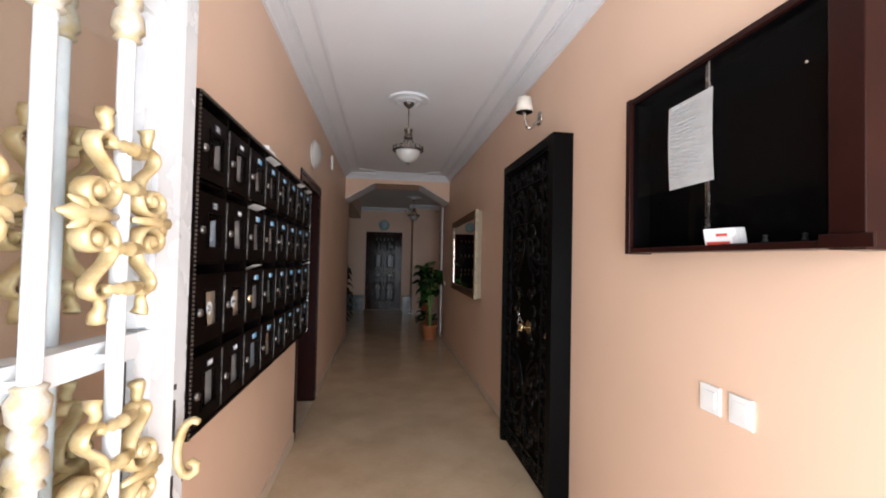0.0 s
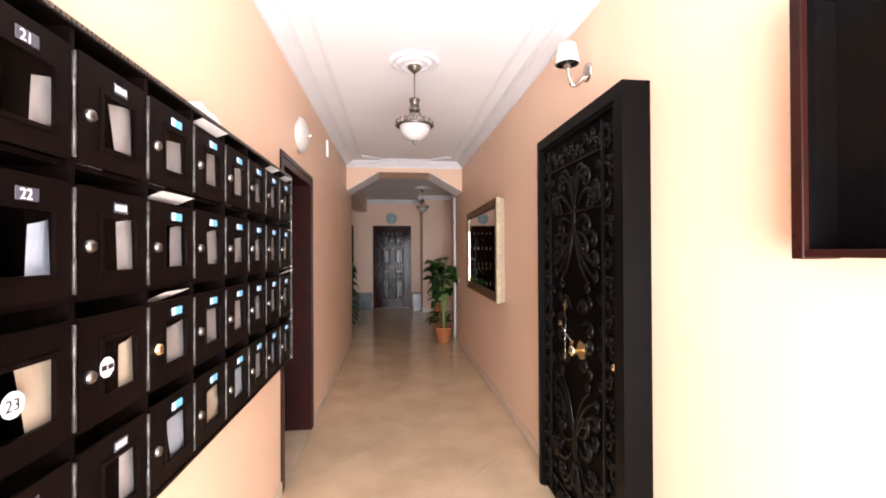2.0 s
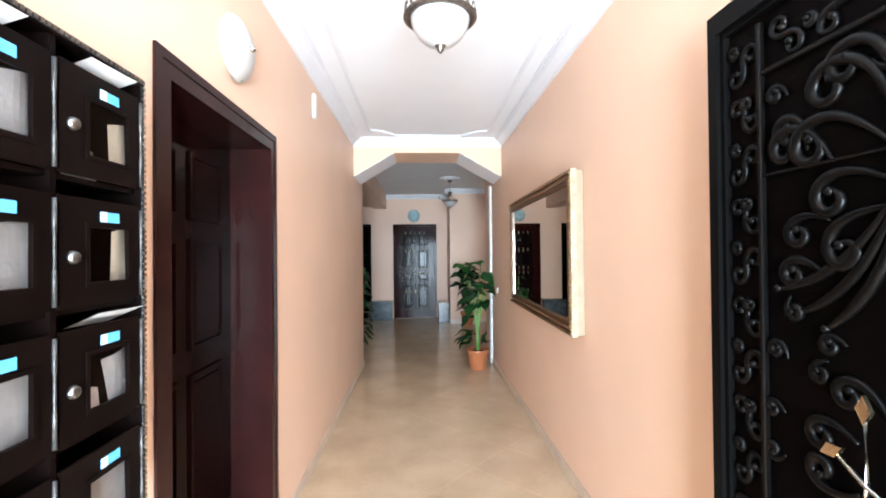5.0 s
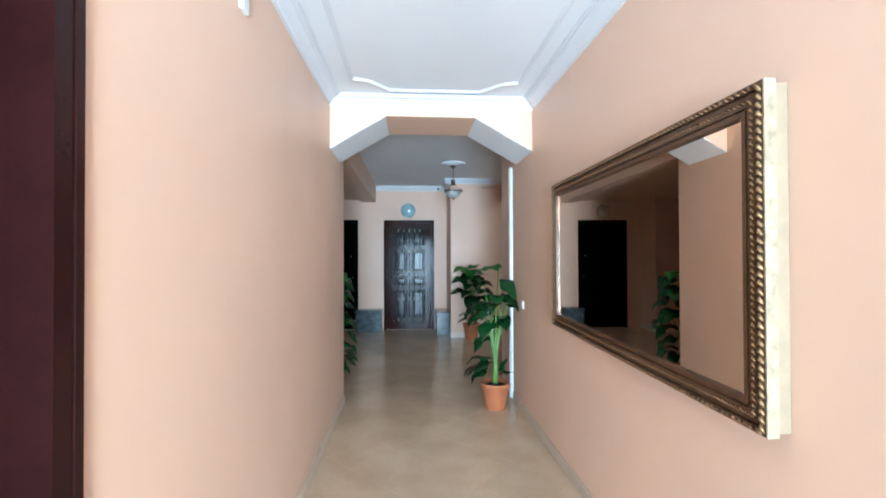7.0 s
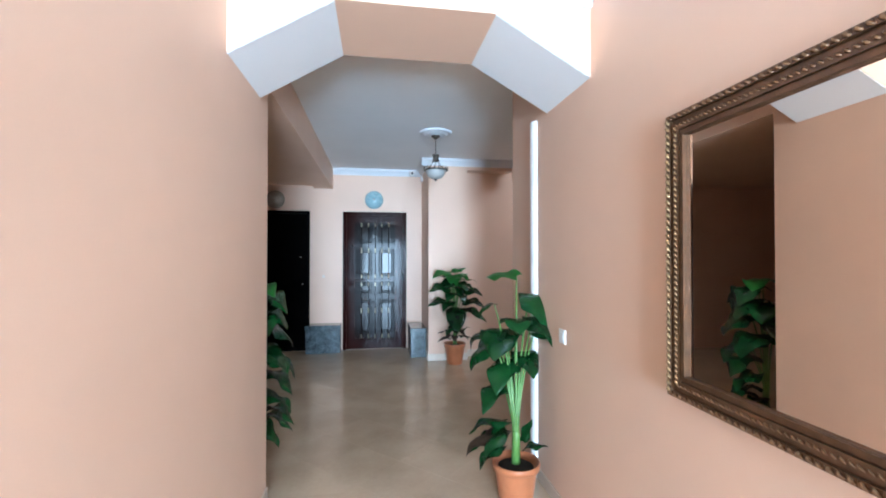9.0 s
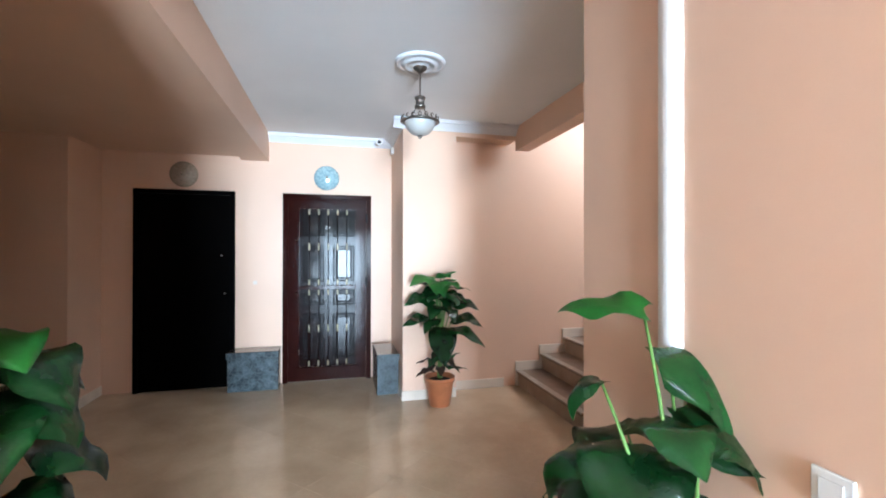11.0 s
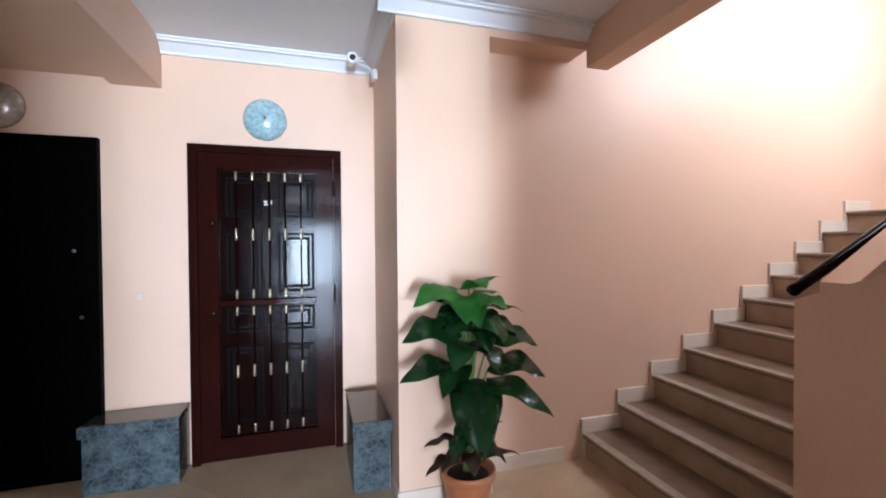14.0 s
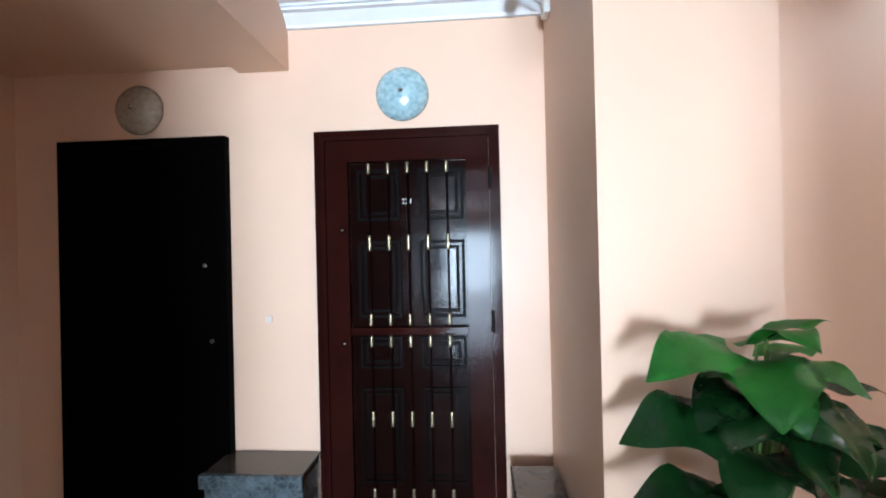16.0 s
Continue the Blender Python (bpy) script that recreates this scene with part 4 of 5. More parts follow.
# ---- lamps ----
def pendant(x, y, stretch=1.0):
    p = thing("pendant_lamp", "unlit pewter pendant lamp with a frosted glass bowl", "lamp", (x, y, TOP), "pendant lamps")
    p.scale = (1, 1, stretch)
    part("canopy", lathe([(0.012, -0.085), (0.02, -0.075), (0.046, -0.052), (0.05, -0.028)], 20), PEWTER, p, smooth=True)
    part("stem", lathe([(0.0045, -0.085), (0.0045, -0.27)], 8), PEWTER, p)
    part("socket_body", lathe([(0.012, -0.262), (0.038, -0.266), (0.038, -0.28), (0.031, -0.284), (0.031, -0.325), (0.038, -0.33), (0.038, -0.348), (0.014, -0.352)], 20), PEWTER, p, smooth=True)
    ring = part("crown_ring", lathe([(0.108, -0.458), (0.122, -0.462), (0.136, -0.455), (0.130, -0.446), (0.110, -0.446), (0.108, -0.458)], 32, cap=False), PEWTER, p, smooth=True)
    tooth = scroll_mesh("crown_scroll", 0.042, PEWTER, 0.0046, 1, False)
    for i in range(18):
        a = 360 * i / 18
        part("crown_scroll", tooth, PEWTER, ring, m=pose(0, 0, 0, 0, 0, a) @ pose(0.128, 0, -0.435, 0, -25, 90))
    for i in range(3):
        a = 2 * math.pi * i / 3 + 0.4
        bm = bmesh.new()
        c, s = math.cos(a), math.sin(a)
        tube(bm, [(0.03 * c, 0.03 * s, -0.345), (0.06 * c, 0.06 * s, -0.385), (0.11 * c, 0.11 * s, -0.435)], 0.0035, 6)
        part("arm", bm, PEWTER, p, smooth=True)
    bowl = [(0.106, -0.455), (0.108, -0.465), (0.101, -0.49), (0.084, -0.52), (0.06, -0.543), (0.03, -0.557), (0.004, -0.56)]
    part("glass_bowl", lathe(bowl, 32), FROST, p, "frosted white glass bowl", smooth=True)
    part("finial", lathe([(0.004, -0.545), (0.026, -0.549), (0.022, -0.558), (0.012, -0.565), (0.014, -0.572), (0.002, -0.586)], 14), PEWTER, p, smooth=True)


def ceiling_rose(x, y):
    prof = [(0.175, 0.0), (0.172, -0.012), (0.155, -0.022), (0.145, -0.016), (0.125, -0.016), (0.112, -0.03), (0.095, -0.034), (0.085, -0.024), (0.065, -0.026), (0.052, -0.036), (0.0, -0.036)]
    tagged(simple("ceiling_rose", lathe([(r, h - 0.001) for r, h in prof], 40), PLASTER, "round white plaster ceiling rose with raised rings", "ceiling rose", (x, y, TOP), "ceiling roses", True))


for px, py, st in ((0.313, 3.37, 1.0), (0.768, 9.36, 0.91)):
    ceiling_rose(px, py)
    pendant(px, py, st)


def disc_lamp(x, y, z, r, mat, label, rz=0):
    d = thing("wall_lamp", label, "wall lamp", (x, y, z), "round wall lamps", rz)
    part("base", lathe([(r * 0.8, 0.0), (r * 0.8, -0.012)], 28, "y"), WHITEPLASTIC, d)
    part("glass_shade", lathe([(r, -0.012), (r * 0.985, -0.024), (r * 0.85, -0.045), (r * 0.6, -0.064), (r * 0.3, -0.075), (0.003, -0.078)], 36, "y"), mat, d, smooth=True)
    part("knob", lathe([(0.012, -0.07), (0.014, -0.084), (0.007, -0.094), (0.001, -0.095)], 12, "y"), CHROME, d, smooth=True)


disc_lamp(0.102, YB, 2.318, 0.142, BLUEGLASS, "round pale blue speckled glass lamp above the door")
disc_lamp(-1.37, YB, 2.298, 0.137, TANGLASS, "round tan speckled glass lamp above the black door")
disc_lamp(XL, 3.57, 2.305, 0.13, FROST, "round frosted white glass lamp above the doorway", 90)


def sconce():
    s = thing("wall_sconce", "unlit chrome wall sconce with a cream fabric shade", "wall lamp", (XR, 2.53, 2.40))
    part("backplate", lathe([(0.05, 0.0), (0.048, -0.008), (0.02, -0.016)], 24, "x"), CHROME, s, smooth=True)
    bm = bmesh.new()
    pts = []
    for i in range(15):
        t = i / 14
        pts.append((-0.01 - 0.105 * t - 0.02 * math.sin(math.pi * t), 0, -0.01 - 0.085 * math.sin(math.pi * t) + 0.05 * t))
    tube(bm, pts, [0.006 + 0.006 * math.sin(math.pi * i / 14) for i in range(15)], 8)
    part("arm", bm, CHROME, s, smooth=True)
    part("shade_holder", lathe([(0.02, 0.028), (0.02, 0.055), (0.008, 0.06)], 14), CHROME, s, m=pose(-0.115, 0, 0))
    part("shade", lathe([(0.062, 0.05), (0.046, 0.15), (0.043, 0.15), (0.059, 0.05)], 28), SHADE, s, "cream fabric shade", m=pose(-0.115, 0, -0.01), smooth=True)


sconce()


# ---- fixtures on the walls ----
def switch_plate(at, rz, h=0.088, w=0.086, label="white plastic light switch", kind="switch"):
    s = thing("light_switch", label, kind, at, "wall plates", rz)
    part("plate", soft_box(-w / 2, w / 2, -0.009, 0, -h / 2, h / 2, 0.003), WHITEPLASTIC, s)
    part("rocker", soft_box(-w * 0.3, w * 0.3, -0.013, -0.009, -h * 0.3, h * 0.3, 0.002), WHITEPLASTIC, s)


switch_plate((XR, 0.925, 0.968), -90)
switch_plate((XR, 0.805, 0.968), -90)
switch_plate((XR, 7.10, 1.0), -90, 0.08, 0.08)
simple("junction_box", soft_box(0, 0.02, -0.03, 0.03, 0, 0.17, 0.004), WHITEPLASTIC, "slim white plastic box on the wall", "junction box", (XL, 4.9, 2.44))
simple("bell_push", soft_box(-0.02, 0.02, -0.008, 0, -0.02, 0.02, 0.003), IVORY, "small ivory bell push on the wall", "bell push", (-0.66, YB, 1.13))

# lit corner of the wall end, put in as a white rounded strip
structure("lit_wall_end", prism([(XR - 0.0005 - 0.03 * math.sin(math.pi * k / 12), 7.535 - 0.046 * math.cos(math.pi * k / 12)) for k in range(13)], "z", 0, 2.36), WHITEPLASTIC, "rounded wall end, coloured white as brightly lit")


def cctv():
    c = thing("security_camera", "small white bullet security camera under the cornice", "camera", (0.675, 11.33, 2.705))
    bm = lathe([(0.012, 0.055), (0.032, 0.045), (0.034, -0.02), (0.038, -0.03), (0.038, -0.045), (0.03, -0.047)], 20, "y")
    part("housing", bm, WHITEPLASTIC, c, smooth=True)
    part("lens", lathe([(0.022, -0.046), (0.014, -0.052), (0.002, -0.054)], 16, "y"), CABLE, c, "black lens", smooth=True)
    bm = bmesh.new()
    tube(bm, [(0, 0.05, 0.01), (0.0, 0.09, 0.03), (0.0, 0.13, 0.05)], 0.011, 8)
    part("bracket", bm, WHITEPLASTIC, c, smooth=True)
    b = simple("cable_box", soft_box(-0.035, 0.0, -0.05, 0.03, -0.04, 0.03, 0.008), WHITEPLASTIC, "white plastic cable box in the corner", "junction box", (0.85, 11.40, 2.64))
    bm = bmesh.new()
    tube(bm, [(0.675, 11.45, 2.75), (0.72, 11.44, 2.735), (0.79, 11.42, 2.70), (0.825, 11.40, 2.67)], 0.006, 6)
    simple("cable", bm, WHITEPLASTIC, "thin white cable between camera and box", "cable")


cctv()


# ---- notice board ----
def notice_board():
    b = thing("notice_board", "glazed notice cabinet in a dark reddish wooden frame", "notice board", (XR, 0.40, 1.44))
    L, H, D = 0.875, 0.61, 0.095
    part("back", boxes((-0.012, -0.001, 0.01, L - 0.01, 0.01, H - 0.01)), BLACKGLASSBACK, b)
    part("lining", boxes((-D + 0.012, -0.012, L - 0.0325, L - 0.0305, 0.02, H - 0.022), (-D + 0.012, -0.012, 0.0755, 0.0775, 0.02, H - 0.022), (-D + 0.012, -0.012, 0.0775, L - 0.0325, H - 0.0225, H - 0.0205), (-D + 0.012, -0.012, 0.0775, L - 0.0325, 0.0185, 0.0205)), BLACKGLASSBACK, b, "black felt lining")
    part("bottom_rail", soft_box(-D, 0, 0.075, L - 0.03, 0, 0.018, 0.002), BOARDWOOD, b)
    part("top_rail", soft_box(-D, 0, 0.075, L - 0.03, H - 0.02, H, 0.002), BOARDWOOD, b)
    part("side_rail", soft_box(-D - 0.004, 0, L - 0.03, L, -0.004, H + 0.004, 0.003), BOARDWOOD, b)
    part("side_rail", soft_box(-D - 0.004, 0, 0.0, 0.075, -0.004, H + 0.004, 0.003), BOARDWOOD, b)
    part("ledge", soft_box(-D - 0.012, -D - 0.004, -0.02, 0.09, 0.0, 0.03, 0.002), BOARDWOOD, b)
    for x, y0, y1 in ((-0.080, 0.44, L - 0.032), (-0.070, 0.077, 0.47)):
        p = part("glass_door", sheet_x(x, y0, y1, 0.02, H - 0.022), PANE_DK, b, "sliding glass pane")
        p.visible_shadow = False
    part("glass_edge", boxes((-0.083, -0.080, 0.44, 0.447, 0.02, H - 0.022), (-0.0735, -0.0705, 0.463, 0.469, 0.02, H - 0.022)), CHROME, b, "bright pane edges")
    part("finger_lock", lathe([(0.0042, 0.0), (0.0042, -0.004), (0.002, -0.005)], 12, "x"), CHROME, b, "small lock", m=pose(-0.0705, 0.145, 0.445))
    # notice with print
    bm = bmesh.new()
    n = 6
    vs = [[bm.verts.new((-0.004 * math.sin(3 * i / n) - 0.002 * j / n, 0.20 * j / n, 0.285 * i / n)) for j in range(n + 1)] for i in range(n + 1)]
    for i in range(n):
        for j in range(n):
            bm.faces.new((vs[i][j], vs[i][j + 1], vs[i + 1][j + 1], vs[i + 1][j]))
    bmesh.ops.solidify(bm, geom=list(bm.faces), thickness=0.0008)
    pap = thing("paper_notice", "printed white paper notice pinned behind the glass", "notice", (XR - 0.086, 0.818, 1.655))
    part("sheet", bm, PAPER, pap, m=pose(0, 0, 0, -1, 0, 0))
    rnd = random.Random(3)
    bm = bmesh.new()
    for i in range(19):
        z = 0.262 - i * 0.0125
        if i in (3, 11):
            continue
        w = rnd.uniform(0.10, 0.165)
        box(bm, -0.0085, -0.0078, 0.185 - w, 0.188, z, z + 0.0035)
    box(bm, -0.0085, -0.0078, 0.13, 0.188, 0.268, 0.276)
    tagged(part("print", bm, PAPERGREY, pap), kind="stuff")
    cards = thing("card_stack", "stack of white cards with red print on the cabinet ledge", "cards", (XR - 0.05, 0.735, 1.458))
    for i in range(4):
        part("card", soft_box(-0.002, 0.0, 0.0, 0.09, 0, 0.05, 0.0004, 1), PAPER, cards, m=pose(-0.006 * i, 0.01 * i, 0, 0, -12, 3 * i))
    part("print", boxes((-0.0225, -0.0215, 0.035, 0.11, 0.006, 0.014), (-0.0225, -0.0215, 0.04, 0.075, 0.03, 0.038)), REDPRINT, cards, "red printed bars", m=pose(0, 0, 0, 0, -12, 9))
    for y in (0.28, 0.17):
        simple("board_pin", lathe([(0.011, 0), (0.006, 0.012), (0.004, 0.016), (0.008, 0.022), (0.002, 0.024)], 12), CABLE, "small dark clip on the cabinet ledge", "clip", (XR - 0.05, 0.40 + y, 1.458), "clips", True)


notice_board()


# ---- mirror ----
def wall_mirror():
    m = thing("wall_mirror", "wide mirror in an ornate brown and gilt frame", "mirror", (XR - 0.046, 4.26, 0.972), rz=-1.35)
    L, H = 1.905, 0.99
    W = 0.085

    def ring(a, b, x0, x1):
        return [(-x1, -x0, a, L - a, a, b), (-x1, -x0, a, L - a, H - b, H - a), (-x1, -x0, a, b, b, H - b), (-x1, -x0, L - b, L - a, b, H - b)]

    # wedge fills the gap to the wall; cream colour stands for its lit side
    part("backing", prism([(0.0, 0.006), (0.044, 0.006), (0.002, 1.85), (0.0, 1.85)], "z", 0.01, H - 0.01), CREAM, m, "wooden backing wedge, cream for its lit side")
    part("frame_back", boxes(*ring(0.0, W, 0.0, 0.022)), FRAMEBROWN, m)
    # near side faces the entrance; its paler gilt is painted-in light
    part("side_strip", boxes((-0.034, 0.0, -0.006, -0.0008, 0.002, H - 0.002)), PALEGILT_LIT, m, "near side of the frame, coloured paler as lit from the entrance")
    part("outer_bead", boxes(*ring(0.003, 0.022, 0.022, 0.034)), FRAMEBROWN, m, "carved outer edge")
    part("inner_bead", boxes(*ring(W - 0.016, W - 0.001, 0.022, 0.03)), FRAMEBROWN, m, "inner line")
    part("middle_step", boxes(*ring(0.03, 0.062, 0.022, 0.030)), FRAMEBROWN, m)
    # gadroon of slanted leaves along the outer edge and a finer one inside it
    across, up = bmesh.new(), bmesh.new()
    for edge, x, half, pitch, r in ((0.0125, -0.036, 0.0095, 0.0235, 0.0068), (0.046, -0.031, 0.008, 0.019, 0.0042)):
        n = round((L - 2 * edge) / pitch)
        for z in (edge, H - edge):
            for i in range(n):
                y = edge + (i + 0.5) * (L - 2 * edge) / n
                tube(across, [(x + 0.003, y - half, z - half * 0.7), (x - 0.002, y, z), (x + 0.003, y + half, z + half * 0.7)], [r * 0.5, r, r * 0.4], 6, up=Vector((1, 0, 0)))
        n = round((H - 2 * edge) / pitch)
        for y in (edge, L - edge):
            for i in range(n):
                z = edge + (i + 0.5) * (H - 2 * edge) / n
                tube(up, [(x + 0.003, y - half * 0.7, z - half), (x - 0.002, y, z), (x + 0.003, y + half * 0.7, z + half)], [r * 0.5, r, r * 0.4], 6, up=Vector((1, 0, 0)))
    tagged(part("carving", across, BROWNGILT, m, "brown gilt leaf carving", smooth=True), kind="stuff")
    # upright carving: lighter gilt paints in the light it catches from the entrance
    tagged(part("carving", up, GILT_LIT, m, "gilt leaf carving, coloured lighter as lit from the entrance", smooth=True), kind="stuff")
    part("mirror_glass", boxes((-0.014, -0.010, W, L - W, W, H - W)), MIRROR, m, "silvered mirror glass")
    for y0 in (W, L - W - 0.022):
        part("bevel_strip", boxes((-0.0165, -0.0142, y0 + 0.0005, y0 + 0.0215, W + 0.0005, H - W - 0.0005)), MIRROR, m)


wall_mirror()


# ---- marble benches ----
def bench(x0, x1, yb, y0, y1, name="marble_bench"):
    b = thing("marble_bench", "low grey-blue marble bench with a dark polished top", "bench", (x0, y0, 0), "marble benches")
    w, d = x1 - x0, y1 - y0
    o = yb - y0
    part("body", soft_box(-0.004, w - 0.004, o, d - 0.002, 0, 0.372, 0.004), MARBLE, b)
    part("front_slab", soft_box(-0.012, w + 0.004, 0.0, 0.03, 0.352, 0.42, 0.005), MARBLE, b)
    part("top_slab", soft_box(-0.008, w, 0.03, d - 0.002, 0.374, 0.414, 0.005), MARBLE_TOP, b)


bench(-0.885, -0.385, 11.325, 11.29, YB)
bench(0.625, 0.845, 10.885, 10.86, 11.44)


# ---- plants ----
def leaf_mesh(length, width, rise, droop, mat, seed, wave=0.26):
    """A broad pointed blade along +x: rises at first, then hangs; folded along the midrib, wavy at the edge."""
    rnd = random.Random(seed)
    bm = bmesh.new()
    nu, nv = 11, 6
    p = Vector((0, 0, 0))
    rows_ = []
    for i in range(nu + 1):
        u = i / nu
        a = rise - droop * (u ** 1.1)
        prof = (math.sin(math.pi * min(1, (u * 0.93 + 0.07) ** 0.62)) ** 0.85) if u < 1 else 0.02
        half = width / 2 * max(0.02, prof)
        nrm = Vector((-math.sin(a), 0, math.cos(a)))
        row = []
        for j in range(nv + 1):
            v = 2 * j / nv - 1
            w = wave * half * math.sin(9 * u + 3 * v + seed) * abs(v) ** 2
            back = -0.10 * length * abs(v) ** 1.5 * max(0, 1 - u * 4)
            row.append(bm.verts.new(p + Vector((back, v * half, 0)) + nrm * (0.24 * half * abs(v) - 0.16 * half * v * v * 2 + w) + Vector((0, 0, -0.03 * abs(v) * half))))
        rows_.append(row)
        p = p + Vector((math.cos(a), 0, math.sin(a))) * (length / nu)
    for i in range(nu):
        for j in range(nv):
            bm.faces.new((rows_[i][j], rows_[i][j + 1], rows_[i + 1][j + 1], rows_[i + 1][j]))
    bmesh.ops.solidify(bm, geom=list(bm.faces), thickness=0.0012)
    return finish(bm, "leaf", mat, True)


def plant(at, pot_r, pot_h, stems, label, seed, low=(), lean=(0, 0)):
    rnd = random.Random(seed)
    p = thing("potted_plant", label, "plant", at, "potted plants")
    prof = [(pot_r * 0.70, 0.0), (pot_r * 0.72, 0.008), (pot_r * 0.93, pot_h * 0.82), (pot_r * 0.94, pot_h * 0.83), (pot_r * 1.03, pot_h * 0.84), (pot_r * 1.05, pot_h * 0.97), (pot_r * 1.03, pot_h), (pot_r * 0.97, pot_h), (pot_r * 0.93, pot_h * 0.86), (pot_r * 0.2, pot_h * 0.86)]
    part("pot", lathe(prof, 36), TERRACOTTA, p, "terracotta coloured plastic pot", smooth=True)
    part("soil", lathe([(pot_r * 0.92, pot_h * 0.83), (pot_r * 0.6, pot_h * 0.9), (0.004, pot_h * 0.94)], 20), SOIL, p, "dark soil", smooth=True)
    trunk = bmesh.new()
    tube(trunk, [(0, 0, pot_h * 0.8), (0.004, 0.004, pot_h + 0.14), (0.0, 0.006, pot_h + 0.30)], [0.028, 0.024, 0.014], 9)
    part("stalk", trunk, STEM, p, smooth=True)
    for k, (az, h, reach, ln, wd, rise, droop, mat, *turned) in enumerate(stems):
        a = math.radians(az)
        c, s = math.cos(a), math.sin(a)
        z0 = pot_h + min(0.26, max(0.0, 0.35 * (h - pot_h) * 0.6))
        bm = bmesh.new()
        pts = []
        for i in range(9):
            t = i / 8
            r = 0.012 + (reach - 0.012) * t ** 1.7
            pts.append((c * r + lean[0] * t * t, s * r + lean[1] * t * t, z0 + (h - z0) * (t ** 0.9)))
        tube(bm, pts, [0.0085 - 0.0045 * i / 8 for i in range(9)], 6)
        part("leaf_stalk", bm, STEM, p, smooth=True)
        part("leaf", leaf_mesh(ln, wd, math.radians(rise), math.radians(droop), mat, seed * 31 + k), mat, p, m=pose(c * reach + lean[0], s * reach + lean[1], h, turned[1] if len(turned) > 1 else 0, 0, turned[0] if turned else az))
    for k, (az, h, reach, ln, wd, rise, droop, mat) in enumerate(low):
        a = math.radians(az)
        part("leaf", leaf_mesh(ln, wd, math.radians(rise), math.radians(droop), mat, seed * 57 + k, 0.45), mat, p, m=pose(math.cos(a) * reach, math.sin(a) * reach, h, 0, 0, az))


L, N = LEAF, LEAF_LT
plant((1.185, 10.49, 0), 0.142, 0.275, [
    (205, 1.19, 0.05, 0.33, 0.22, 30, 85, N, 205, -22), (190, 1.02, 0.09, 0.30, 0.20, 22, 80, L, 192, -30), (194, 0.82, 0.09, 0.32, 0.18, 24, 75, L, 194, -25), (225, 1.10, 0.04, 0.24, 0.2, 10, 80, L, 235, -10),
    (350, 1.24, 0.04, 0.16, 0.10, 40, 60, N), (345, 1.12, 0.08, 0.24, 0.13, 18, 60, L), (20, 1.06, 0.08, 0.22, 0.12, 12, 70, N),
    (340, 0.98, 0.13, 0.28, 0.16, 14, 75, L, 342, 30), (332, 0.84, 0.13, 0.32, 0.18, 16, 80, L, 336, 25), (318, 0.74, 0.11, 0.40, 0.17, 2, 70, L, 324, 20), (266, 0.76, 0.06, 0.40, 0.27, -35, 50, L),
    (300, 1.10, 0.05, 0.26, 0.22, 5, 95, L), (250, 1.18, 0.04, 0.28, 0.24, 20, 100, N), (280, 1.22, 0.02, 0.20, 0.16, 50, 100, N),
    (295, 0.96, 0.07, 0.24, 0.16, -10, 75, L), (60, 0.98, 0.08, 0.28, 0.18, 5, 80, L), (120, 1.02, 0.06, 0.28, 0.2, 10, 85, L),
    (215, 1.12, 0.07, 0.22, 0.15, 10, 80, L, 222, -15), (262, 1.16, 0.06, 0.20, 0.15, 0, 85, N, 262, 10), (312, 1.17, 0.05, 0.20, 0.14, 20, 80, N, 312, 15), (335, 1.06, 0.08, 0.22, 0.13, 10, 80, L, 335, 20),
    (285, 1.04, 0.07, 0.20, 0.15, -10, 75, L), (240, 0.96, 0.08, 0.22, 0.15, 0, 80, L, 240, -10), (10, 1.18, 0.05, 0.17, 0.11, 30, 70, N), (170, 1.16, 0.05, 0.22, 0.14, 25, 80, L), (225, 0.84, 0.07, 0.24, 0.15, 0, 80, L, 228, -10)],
    "leafy green potted plant beside the pilaster", 3,
    [(195, 0.34, 0.08, 0.20, 0.08, 20, 80, DRY), (215, 0.38, 0.05, 0.19, 0.09, 15, 70, DRY), (345, 0.36, 0.08, 0.21, 0.06, 10, 45, DRY), (320, 0.37, 0.06, 0.17, 0.08, 20, 80, L), (260, 0.38, 0.07, 0.15, 0.10, 10, 80, DRY), (230, 0.44, 0.05, 0.2, 0.11, 25, 80, L),
     (300, 0.44, 0.04, 0.2, 0.10, 20, 80, DRY), (170, 0.42, 0.06, 0.19, 0.08, 20, 70, DRY), (240, 0.5, 0.04, 0.2, 0.11, 10, 80, L), (10, 0.42, 0.06, 0.18, 0.06, 35, 40, L)])
